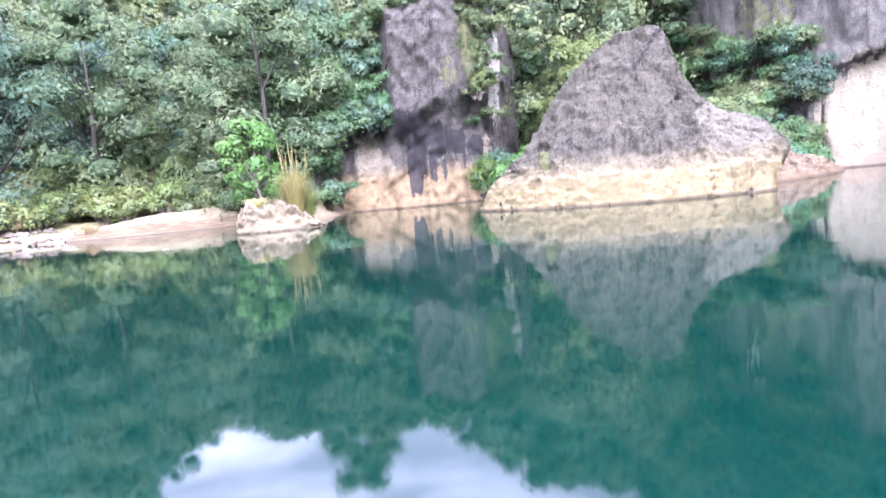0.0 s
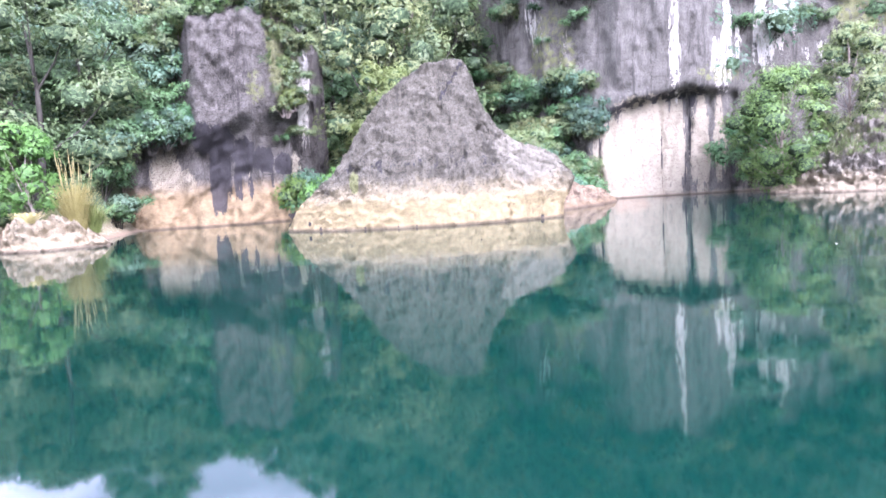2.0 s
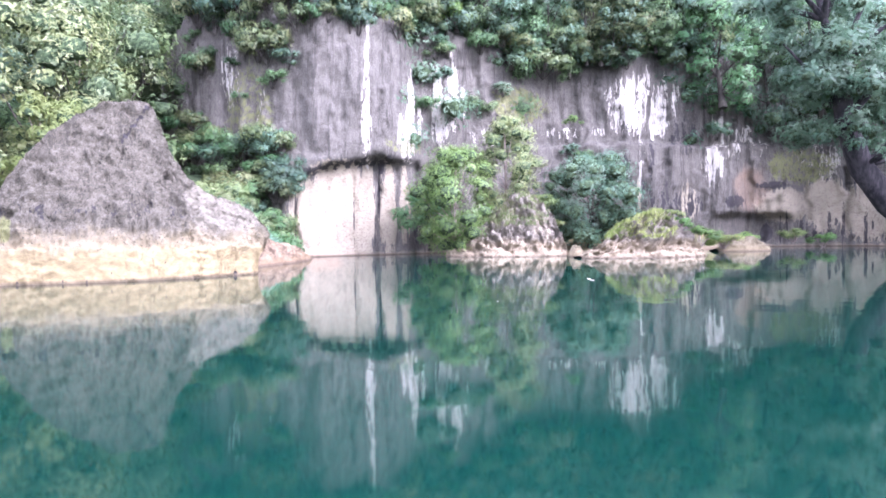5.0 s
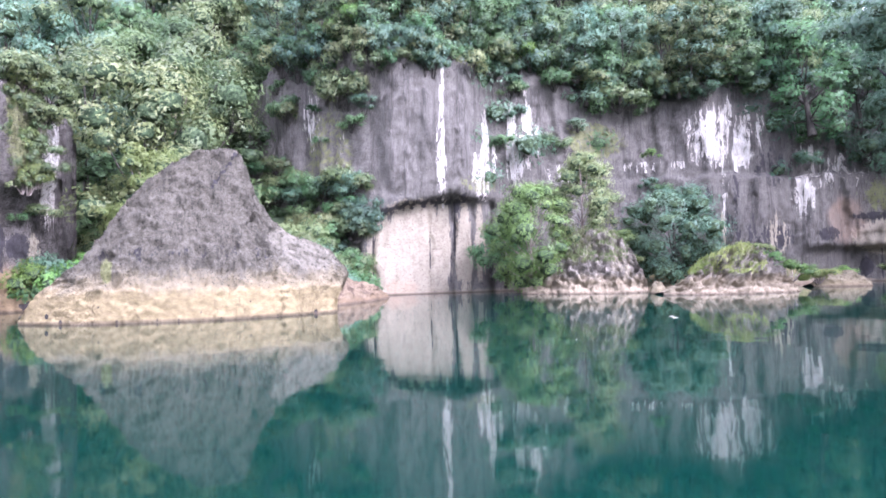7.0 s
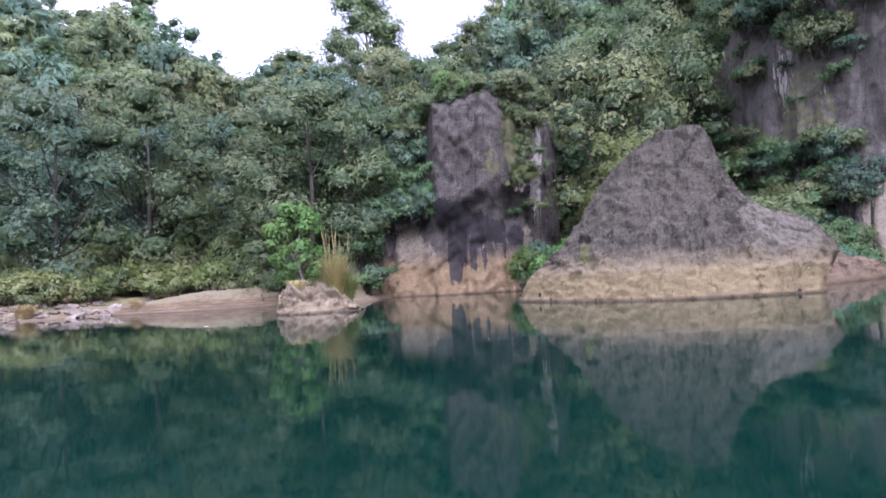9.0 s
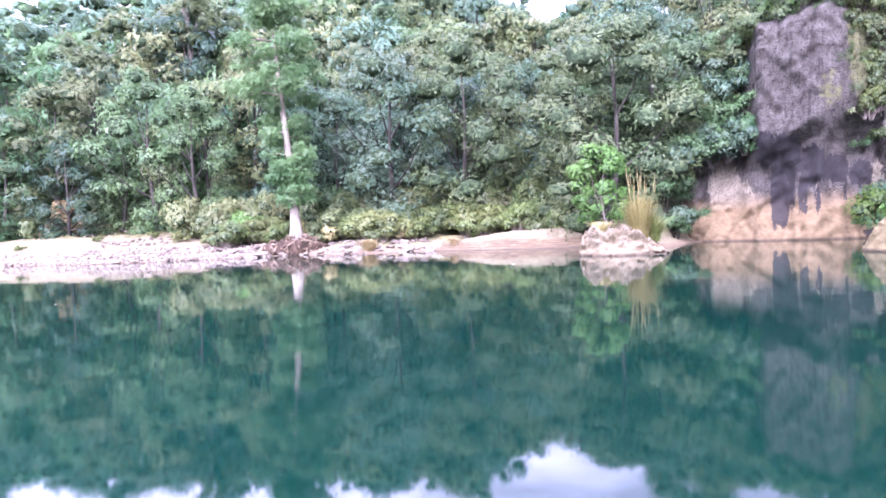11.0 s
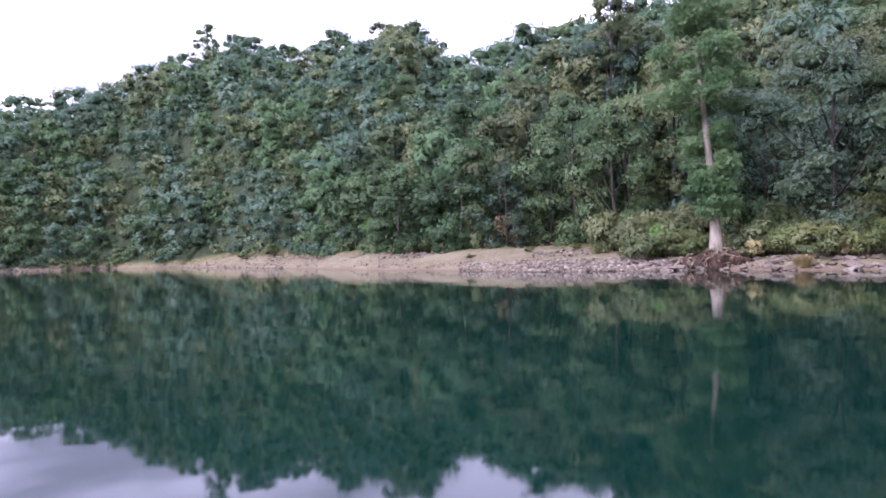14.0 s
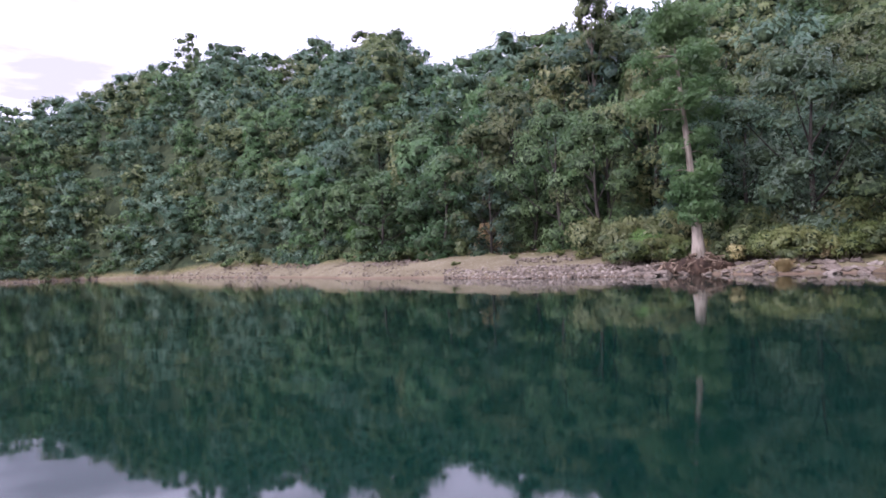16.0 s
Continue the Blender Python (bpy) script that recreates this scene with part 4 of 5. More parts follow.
def build_woods():
    rng = np.random.default_rng(11)
    far_v, far_f, far_m, far_n, base = [], [], [], [], 0
    lods = []
    for i in range(6):
        r2 = np.random.default_rng(300 + i)
        blobs = []
        for k in range(11):
            f = r2.uniform(0, 1) if k else 0.9
            girth = 2.6 * (0.3 + 0.7 * math.sin(math.pi * min(1, 0.15 + 0.8 * (1 - f)))) * r2.uniform(0.3, 1.0)
            a = r2.uniform(0, 6.28)
            blobs.append((np.array([girth * math.cos(a), girth * math.sin(a), 0.6 + 6.6 * f]), r2.uniform(0.8, 1.5)))
        p, nn = crown_points(r2, blobs, LEAF_NEAR)
        lods.append(leafy_arrays(r2, p, nn, blobs, 0.3, 0.62, COARSE, 1.9))
    r2 = np.random.default_rng(350)
    blobs = [(np.array([r2.normal(0, 2.2), r2.normal(0, 2.2), r2.uniform(0.8, 5)]), r2.uniform(1.2, 2.0)) for k in range(6)]
    p, nn = crown_points(r2, blobs, 300)
    lods.append(leafy_arrays(r2, p, nn, blobs, 0.42, 0.65, COARSE, 1.9))
    for i in range(3):
        r2 = np.random.default_rng(360 + i)
        blobs = [(np.array([r2.normal(0, 1.2), r2.normal(0, 1.2), r2.uniform(0.8, 6.6)]), r2.uniform(1.0, 1.6)) for k in range(9)]
        p, nn = crown_points(r2, blobs, LEAF_FAR)
        lods.append(leafy_arrays(r2, p, nn, blobs, 0.38, 0.62, COARSE, 1.8))
    leaf_corners = [3 * n for n in (LEAF_NEAR,) * 6 + (300,) + (LEAF_FAR,) * 3]
    near, taken = [], {}
    tries = 0
    while tries < 42000:
        tries += 1
        az = rng.uniform(-104, 112)
        off = rng.uniform(0, 1) ** 1.1 * 122
        d = float(shore_at(az)) + off
        if az < -30 and off > 62 or az > -30 and az < 8 and off > 95:
            continue
        if not wooded(az, d, off) or (101.6 < az < 106.2 and off < 11):
            continue
        p = spot(az, d)
        gap = 3.7 if d < 70 else 4.4 if d < 100 else 5.6 if d < 150 else 5.6
        key = (int(p.x // 5), int(p.y // 5))
        if any((q.x - p.x) ** 2 + (q.y - p.y) ** 2 < gap * gap for i in (-1, 0, 1) for j in (-1, 0, 1) for q in taken.get((key[0] + i, key[1] + j), ())):
            continue
        taken.setdefault(key, []).append(p)
        near.append((d, p, rng.uniform(0, 6.28), rng.uniform(0.55, 1.0) ** 0.8 * (1.05 if -4 < az < 14 else 1.25 if 14 <= az < 24 else 1.42)))
    # undergrowth at the foot of the far slope
    for i in range(820):
        az = rng.uniform(62, 106)
        low_off, high_off = (14, 85) if az < 86 else (1, 60)
        if 102.0 < az < 105.6:
            continue
        p = spot(az, float(shore_at(az)) + rng.uniform(low_off, high_off))
        near.append((200.0, p, rng.uniform(0, 6.28), rng.uniform(0.24, 0.44)))
    near.sort(key=lambda q: q[0])
    count = 0
    for d, p, turn, size in near:
        z = ground_z(p.x, p.y) - 0.2
        if count < 330 and d < 98:
            k = int(turn * 31) % 9
            place_tree("tree", KINDS[k] if count < 62 else SECOND[k] if count < 165 else MIDDLE[k], (p.x, p.y, z), turn, size, LABELS[k % 3], "hillside woods")
            count += 1
        else:
            which = 6 if size < 0.45 else int(turn * 31) % 6 if d < 150 else 7 + int(turn * 31) % 3
            v, f, nv = lods[which]
            c, s = math.cos(turn), math.sin(turn)
            g = size * rng.uniform(0.85, 1.35) * (1.12 if d < 150 else 1.15)
            w = np.stack([v[:, 0] * c - v[:, 1] * s, v[:, 0] * s + v[:, 1] * c, v[:, 2]], 1) * g + np.array([p.x, p.y, z])
            far_v.append(w)
            far_n.append(np.stack([nv[:, 0] * c - nv[:, 1] * s, nv[:, 0] * s + nv[:, 1] * c, nv[:, 2]], 1))
            far_f.append(f + base)
            # most inner faces get the dark colour painted as crown shade
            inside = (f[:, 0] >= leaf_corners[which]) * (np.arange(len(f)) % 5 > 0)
            # far crowns take the haze-tinted blue-green leaves more often
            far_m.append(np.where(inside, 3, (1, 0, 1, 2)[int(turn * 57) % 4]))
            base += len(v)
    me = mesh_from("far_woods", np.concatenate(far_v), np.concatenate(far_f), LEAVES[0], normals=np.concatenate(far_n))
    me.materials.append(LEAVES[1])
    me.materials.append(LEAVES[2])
    me.materials.append(INSIDE_SHADE)
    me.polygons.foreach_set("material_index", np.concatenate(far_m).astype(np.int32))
    tagged(new("far_woods", me), "dense dark green woods covering the far hillside", "woods", kind="stuff")
    print("trees", count, "far", len(near) - count)


build_woods()


# ---- shrubs, ledge plants and the single trees ----
def shrub_meshes(seed, height, spread, leaves, size, leaf_mat, bark):
    """Many thin stems from one foot with leafy ends."""
    rng = np.random.default_rng(seed)
    wood, blobs = [], []
    for i in range(11):
        a, r = i * 2.4 + rng.normal(0, 0.3), spread * rng.uniform(0.15, 0.95)
        c = np.array([r * math.cos(a), r * math.sin(a), height * rng.uniform(0.35, 0.95) * (1 - 0.35 * r / spread)])
        wood.append(tube([(0.1 * math.cos(a), 0.1 * math.sin(a), -0.25), c * np.array([0.45, 0.45, 0.6]), c], [0.035, 0.025, 0.01], 3))
        blobs.append((c, spread * rng.uniform(0.22, 0.4)))
    wv, wf = joined(wood)
    return mesh_from("woody_base", wv, wf, bark, True), leafy("foliage", rng, blobs, leaves, size, leaf_mat, 0.6, COARSE, 2.1, 0.02)


def place_shrub(meshes, at, turn, scale, label, group, name="shrub", category="shrub", flat=1.0):
    ob = thing(name, at, label, category, group)
    ob.rotation_euler, ob.scale = (0, 0, turn), (scale, scale, scale * flat)
    part("woody_base", meshes[0], ob)
    part("foliage", meshes[1], ob)
    return ob


BANK_SHRUBS = [shrub_meshes(400 + i, 1.7, 1.25, 1600, 0.082, (LEAF_YELLOW, LEAVES[2], LEAF_YELLOW, LEAF_BRIGHT)[i], BARK_PALE) for i in range(4)]
DRY_SHRUB = shrub_meshes(440, 1.5, 1.2, 1300, 0.09, LEAF_DRY, BARK_PALE)
LEDGE_SHRUBS = [shrub_meshes(420 + i, 2.2, 1.7, 1650, 0.095, (LEAVES[0], LEAVES[1], LEAVES[2], LEAF_BRIGHT)[i], BARK_DARK) for i in range(4)]


def build_bank_shrubs():
    rng = np.random.default_rng(5)
    for i in range(116):
        az = rng.uniform(17.5, 49)
        off = rng.uniform(3.2, 10) if az < 44 else rng.uniform(3.8, 9)
        p = spot(az, float(shore_at(az)) + off)
        k = int(rng.choice(4, p=[0.4, 0.25, 0.27, 0.08]))
        if i % 6 == 5:
            place_shrub(DRY_SHRUB, (p.x, p.y, ground_z(p.x, p.y) - 0.08), rng.uniform(0, 6.28), rng.uniform(0.7, 1.15), "dry straw coloured shrub on the river bank", "bank shrubs", "bush", "bush")
            continue
        place_shrub(BANK_SHRUBS[k], (p.x, p.y, ground_z(p.x, p.y) - 0.08), rng.uniform(0, 6.28), rng.uniform(0.95, 1.5),
                    ("yellow green shrub on the river bank", "olive shrub on the river bank", "yellow green shrub on the river bank", "fresh green shrub on the river bank")[k], "bank shrubs", "bush", "bush")
    for az, off, s in ((57, 10, 0.4), (62, 6, 0.35), (51, 7, 0.7), (66, 15, 0.8), (70, 16, 1.0), (79, 13, 1.0), (81.5, 10, 0.8), (53, 12, 0.45), (76, 15, 0.7), (48.5, 5, 0.6)):
        p = spot(az, float(shore_at(az)) + off)
        place_shrub(BANK_SHRUBS[0], (p.x, p.y, ground_z(p.x, p.y) - 0.05), az, s, "low yellow green shrub on the gravel beach", "beach shrubs")
    p = spot(70.2, 81)
    place_shrub(BANK_SHRUBS[3], (p.x, p.y, ground_z(p.x, p.y)), 1.0, 1.7, "bright green round shrub at the wood's edge", "", flat=1.2)


def build_bank_bushes():
    """The taller second row behind the bank shrubs."""
    rng = np.random.default_rng(15)
    for i in range(42):
        az = 18.5 + 31 * (i + rng.uniform()) / 42
        p = spot(az, float(shore_at(az)) + rng.uniform(7.5, 12))
        k = (2, 2, 0, 2, 1, 2)[i % 6]
        place_shrub(LEDGE_SHRUBS[k] if i % 4 else BANK_SHRUBS[0], (p.x, p.y, ground_z(p.x, p.y) - 0.1), rng.uniform(0, 6.28), rng.uniform(1.2, 1.7) * (1 if i % 4 else 1.3),
                    ("olive", "dark green")[k != 2 and i % 4 > 0] + " tall bush behind the bank shrubs", "bank bushes", "bush", "bush", 1.25)


def build_ledge_shrubs():
    """Plants in front of, on and hanging over the rock faces: bearing, distance, height, size, kind."""
    rng = np.random.default_rng(6)
    for i in range(60):
        az = rng.uniform(-29.0, -19.5)
        d = rng.uniform(40.0, 47.5) if az > -28 else rng.uniform(41, 45.0)
        p = spot(az, d)
        z = max(ground_z(p.x, p.y), 0.0) + rng.uniform(0, 1) * (0.3 + (-20 - az) * 0.02)
        k = int(rng.choice(4, p=[0.5, 0.2, 0.3, 0.0]))
        place_shrub(LEDGE_SHRUBS[k], (p.x, p.y, z - 0.3), rng.uniform(0, 6.28), rng.uniform(0.7, 1.15), "dense green shrub at the cliff foot", "cliff foot shrubs", flat=1.1)
    for i in range(34):
        az = rng.uniform(-30.2, -21.5)
        z = 1.5 + rng.uniform() * float(np.interp(az, [-31, -29, -27, -22], [4.0, 7.5, 6.0, 9.0]))
        p = spot(az, float(np.interp(az, CLIFF_AZ, CLIFF_D)) - 0.2 - max(0.0, 4 - z) * 0.5)
        k = int(rng.choice(4, p=[0.5, 0.2, 0.3, 0.0]))
        place_shrub(LEDGE_SHRUBS[k], (p.x, p.y, z), rng.uniform(0, 6.28), rng.uniform(0.6, 1.05), "dense green shrub at the cliff foot", "cliff foot shrubs", flat=1.1)
    for i in range(60):
        az = rng.uniform(-98, -22)
        z = rng.uniform(9.0, 15.5) if rng.uniform() < 0.8 else rng.uniform(6.5, 9)
        if (-41 < az < -30 and z < 11) or (-63 < az < -57 and z < 14.5) or (-46 < az < -42 and z < 12.5):
            continue
        d = float(np.interp(az, CLIFF_AZ, CLIFF_D)) + z * 0.05 - 0.1
        p = spot(az, d)
        k = int(rng.choice(4, p=[0.35, 0.3, 0.25, 0.1]))
        place_shrub(LEDGE_SHRUBS[k], (p.x, p.y, z), rng.uniform(0, 6.28), rng.uniform(0.45, 0.9), "green shrub rooted in the cliff face", "cliff ledge shrubs", flat=0.9)
    for i in range(34):
        az = -22.5 - 76 * (i + rng.uniform()) / 34
        z = float(np.interp(az, [-100, -70, -60, -50, -42, -23], [16.5, 16.2, 16.4, 15.6, 17.6, 18.2])) + rng.uniform(-1.8, 0.8)
        if -63.5 < az < -56.5:
            continue
        p = spot(az, float(np.interp(az, CLIFF_AZ, CLIFF_D)) + 0.4)
        k = int(rng.choice(4, p=[0.35, 0.35, 0.25, 0.05]))
        place_shrub(LEDGE_SHRUBS[k], (p.x, p.y, z), rng.uniform(0, 6.28), rng.uniform(0.7, 1.25), "dark green shrub hanging over the cliff top", "cliff top shrubs")
    for i in range(26):
        p = spot(-20.5 - 7.8 * (i + rng.uniform()) / 26, rng.uniform(38.6, 42.5))
        place_shrub(LEDGE_SHRUBS[(0, 2, 1)[i % 3]], (p.x, p.y, max(ground_z(p.x, p.y), 0.1) - 0.1), rng.uniform(0, 6.28), rng.uniform(0.55, 0.95), "leafy green bush on the bank behind the fin rock", "gully bushes", "bush", "bush")
    for i in range(46):
        az = rng.uniform(-44, -21.8)
        top = float(np.interp(az, [-46, -42, -33, -22], [17.0, 17.6, 18.4, 17.8]))
        z = top - rng.uniform(0, 1) ** 2 * (6.0 if az > -31 else 2.6)
        p = spot(az, float(np.interp(az, CLIFF_AZ, CLIFF_D)) + 0.05 * z - 0.5 - 1.6 * math.exp(-((az + 36) / 4.8) ** 4))
        k = int(rng.choice(4, p=[0.4, 0.35, 0.25, 0.0]))
        place_shrub(LEDGE_SHRUBS[k], (p.x, p.y, z - 0.4), rng.uniform(0, 6.28), rng.uniform(0.35, 1.05), "dark green shrub hanging over the cliff top", "cliff top shrubs", flat=1.3)
    for i in range(18):
        az = rng.uniform(-19, -5.5)
        d = rng.uniform(36, 43)
        p = spot(az, d)
        k = int(rng.choice(4, p=[0.25, 0.15, 0.2, 0.4]))
        place_shrub(LEDGE_SHRUBS[k], (p.x, p.y, max(ground_z(p.x, p.y), 0.0) - 0.1), rng.uniform(0, 6.28), rng.uniform(0.7, 1.2), "fresh green shrub between the rocks", "gully shrubs", flat=1.2)
    for az, z, s, k in ((-3.2, 10.6, 0.6, 2), (-2.6, 9.0, 0.45, 2), (-4.0, 10.2, 0.55, 2), (-5.2, 8.2, 0.5, 2), (-4.6, 6.6, 0.45, 2), (-3.4, 8.4, 0.4, 3), (-5.6, 10.0, 0.6, 2), (-1.6, 11.6, 0.5, 2), (-5.0, 11.6, 0.75, 2), (0.4, 12.2, 0.55, 2), (8.6, 1.0, 0.7, 0), (9.4, 0.6, 0.8, 1), (10.2, 0.5, 0.8, 0), (-4.9, 9.8, 0.65, 2), (-5.7, 7.2, 0.5, 2), (-3.6, 7.4, 0.4, 2), (2.4, 11.2, 0.8, 2), (-4.2, 11.8, 0.8, 2), (-2.6, 12.0, 0.75, 2), (-5.6, 11.0, 0.7, 2), (-4.6, 8.6, 0.45, 2), (-0.4, 12.1, 0.7, 2), (1.4, 12.0, 0.75, 3), (-5.2, 5.1, 0.5, 2), (-3.8, 4.9, 0.4, 0),
                        (3.6, 8.5, 0.9, 1), (4.2, 7.0, 0.9, 0), (5.2, 6.0, 0.9, 0), (6.4, 5.2, 0.8, 1), (3.8, 10.2, 0.9, 2), (7.6, 4.9, 0.8, 0), (3.0, 6.2, 0.7, 0), (8.6, 4.6, 0.8, 1), (4.6, 8.8, 1.0, 0), (5.6, 7.6, 1.0, 1), (6.9, 6.8, 1.0, 0), (3.4, 5.4, 0.8, 0), (4.2, 5.2, 0.9, 1), (5.4, 4.9, 0.9, 0), (6.6, 4.6, 0.9, 1), (7.8, 4.6, 0.9, 0), (9.4, 3.6, 1.0, 1), (10.4, 2.2, 1.0, 0), (4.0, 9.4, 1.0, 2), (5.0, 10.4, 1.1, 0), (6.2, 8.9, 1.1, 1), (7.6, 7.6, 1.1, 0)):
        p = spot(az, (40.4 if z < 5.5 else 38.9) if az < 2.5 else 39.4 + 0.3 * (z - 4))
        place_shrub(LEDGE_SHRUBS[k], (p.x, p.y, z - 0.3), az * 3.0, s, "shrub clinging to the limestone tower", "tower shrubs")
    for i in range(26):
        az, z = (-2.5 - 2.9 * rng.uniform(), 5.6 + 6.6 * rng.uniform()) if i < 18 else (rng.uniform(2.5, 6.0), rng.uniform(9.8, 12.0))
        p = spot(az, 38.8 if i < 18 else 40.2)
        place_shrub(BANK_SHRUBS[(0, 2, 1)[i % 3]], (p.x, p.y, z - 0.3), i * 1.9, rng.uniform(0.45, 0.8), "yellow green bush clinging to the limestone tower", "tower bushes", "bush", "bush", 1.25)
    for az, d, z, s, k in ((-62.2, 43.4, 2.3, 0.6, 2), (-60.4, 43.2, 1.9, 0.6, 2), (-63.2, 44, 1.8, 0.6, 3), (-64.8, 46, 0.9, 0.8, 3), (-66.5, 50, 0.6, 0.8, 0), (-68, 53, 0.6, 0.7, 3),
                           (-71.5, 60, 0.8, 0.8, 0), (-73.5, 61, 0.4, 0.7, 3), (-45, 44.5, 0.8, 0.9, 3), (-46.2, 45, 2.0, 0.9, 2), (-51.8, 45.5, 3.4, 0.7, 2), (-53, 45.5, 2.0, 0.5, 2)):
        p = spot(az, d)
        place_shrub(BANK_SHRUBS[(0, 1, 2, 3)[k]], (p.x, p.y, z - 0.25), az, s * 1.25, "low green shrub and grass on shore rock", "rock shrubs", flat=0.7)


def build_edge_trees():
    """Trees that stand on the cliff's brow and hang over it."""
    rng = np.random.default_rng(8)
    for i in range(34):
        az = -22.5 - 44 * (i + rng.uniform(0, 0.9)) / 34
        z = float(np.interp(az, [-66, -63, -58, -57, -50, -48, -46, -42, -34, -23], [16.4, 17.4, 17.4, 15.2, 15.2, 16.4, 17.4, 17.9, 18.3, 18.6])) + rng.uniform(-0.9, 0.9)
        p = spot(az, float(np.interp(az, CLIFF_AZ, CLIFF_D)) + 0.9)
        k = int(rng.integers(9))
        place_tree("tree", SECOND[k], (p.x, p.y, z), rng.uniform(0, 6.28), rng.uniform(0.45, 0.75), LABELS[k % 3].replace("on the hillside", "on the cliff edge"), "cliff edge trees")


def place_single(name, az, d, z, height, spread, leaves, size, leaf, bark, label, low=0.15, trunk=0.15, lean=0.0, seed=1, turn=0.0, clumps=26):
    p = spot(az, d)
    meshes = tree_meshes(seed, height, spread, leaves, size, leaf, bark, low, trunk, lean, clumps)
    ob = thing(name, (p.x, p.y, z), label, "tree")
    ob.rotation_euler = (0, 0, turn)
    part("trunk", meshes[0], ob)
    part("crown", meshes[1], ob)
    return ob


LEAF_FRESH = make_leaf("leaf_fresh_green", (0.055, 0.098, 0.035), (0.115, 0.182, 0.068), (0.185, 0.262, 0.11))


def build_singles():
    place_single("shore_tree", -44.3, 43.5, 0.7, 6.4, 2.6, 11000, 0.09, LEAF_FRESH, BARK_PALE, "leafy bright green tree beside the pale cone rock", 0.04, 0.12, 0.0, 901, 0.3, 38)
    place_single("shore_tree", -48.8, 46.0, 1.4, 8.4, 2.3, 9000, 0.1, LEAVES[2], BARK_PALE, "slim olive green tree behind the cone rock", 0.2, 0.12, 0.0, 902, 0.3, 40)
    place_single("shore_tree", -42.2, 46.5, 0.7, 4.2, 2.0, 7500, 0.1, LEAVES[0], BARK_DARK, "dense green bush at the foot of the cliff", 0.05, 0.1, 0.0, 903)
    place_single("round_tree", -56.0, 48.0, 0.8, 6.2, 3.1, 12000, 0.1, LEAVES[1], BARK_DARK, "round dark green tree in a rock cleft", 0.06, 0.14, 0.0, 904, 1.0, 60)
    place_single("young_tree", 14.6, 33.5, 0.8, 4.6, 1.35, 3600, 0.12, LEAF_BRIGHT, BARK_PALE, "bright light green young tree behind the pitted rock", 0.2, 0.07, 0.0, 905)
    place_single("gully_tree", -11.5, 39.0, 1.5, 7.4, 2.2, 7000, 0.11, LEAF_YELLOW, BARK_PALE, "yellow green tree behind the fin rock", 0.3, 0.1, 0.0, 906)
    place_single("gully_tree", -14.4, 48.0, 6.5, 9.5, 2.4, 6500, 0.12, LEAVES[2], BARK_PALE, "pale green tall tree behind the fin rock", 0.2, 0.13, 0.0, 907)
    place_single("ridge_tree", 8.8, 78.0, 20.5, 14.5, 5.0, 5200, 0.26, LEAVES[2], BARK_PALE, "tall open crowned tree on the skyline", 0.35, 0.22, 0.0, 908)
    place_single("ridge_tree", 49.5, 86.0, 17.0, 18.5, 3.4, 3200, 0.3, LEAVES[2], BARK_PALE, "tall open crowned tree above the hillside woods", 0.5, 0.2, 0.0, 909)
    for i, (az, back, s) in enumerate(((80.2, 112, 1.5), (81.6, 110, 1.2), (83.6, 112, 1.45), (86.0, 112, 1.35), (73.3, 110, 1.35), (74.6, 112, 1.1), (67.0, 110, 1.5), (65.6, 112, 1.25), (69.2, 108, 1.2), (77.0, 112, 1.1), (88.6, 112, 1.1))):
        p = spot(az, float(shore_at(az)) + back)
        place_tree("ridge_tree", MIDDLE[(i * 4) % 9], (p.x, p.y, ground_z(p.x, p.y) + 0.5), i * 1.7, s * 1.1, "tall dark tree standing out on the ridge line", "ridge trees")
    # leaning giant on the right bank: dark trunk and drooping crown
    for az, z, s, seed in ((-66.5, 14.5, 1.0, 920), (-70.0, 12.5, 1.1, 921), (-73.5, 13.5, 1.15, 922), (-77.5, 13.0, 1.2, 923), (-82, 13, 1.2, 924), (-87, 13, 1.2, 925)):
        d = float(np.interp(az, CLIFF_AZ, CLIFF_D)) - 1.5
        place_single("hanging_tree", az, d, z - 2.5, 9.0 * s, 3.4 * s, 6500, 0.15, LEAVES[seed % 2], BARK_DARK, "dark green tree leaning out over the cliff", 0.05, 0.2, -0.1, seed, radians(az))
    base = spot(-81.5, 57.0, 0.2)
    giant = thing("leaning_tree", base, "large dark trunked tree leaning over the water", "tree")
    goal = [spot(-79.6, 55.5, 1.4), spot(-77.6, 54, 3.2), spot(-75.9, 52.5, 5.6), spot(-74.9, 51, 8.6), spot(-74.4, 50, 12), spot(-73.5, 49, 15)]
    line = [np.array((0, 0, -0.5))] + [np.array(g - base) for g in goal]
    limbs = []
    rng = np.random.default_rng(77)
    blobs = []
    for i in range(64):
        k = 3 + i % 4
        a = rng.uniform(0, 6.28)
        r = rng.uniform(1.0, 5.0)
        c = line[k] + np.array([r * math.cos(a), r * math.sin(a), rng.uniform(-0.5, 5.5)])
        blobs.append((c, rng.uniform(0.8, 1.5)))
        if i % 3 == 0:
            limbs.append(tube([line[k], (line[k] + c) / 2 + np.array([0, 0, 0.4]), c], [0.22, 0.14, 0.04], 6))
    for i in range(26):
        k = 4 + i % 2
        c = line[k] - np.array(spot(-75, 1)) * rng.uniform(0.8, 2.0) + np.array([rng.normal(0, 0.8), rng.normal(0, 0.8), rng.uniform(-1.6, 2.5)])
        blobs.append((c, rng.uniform(0.5, 1.0)))
    bark = make_bark("bark_black", (0.018, 0.017, 0.018), (0.06, 0.054, 0.052))
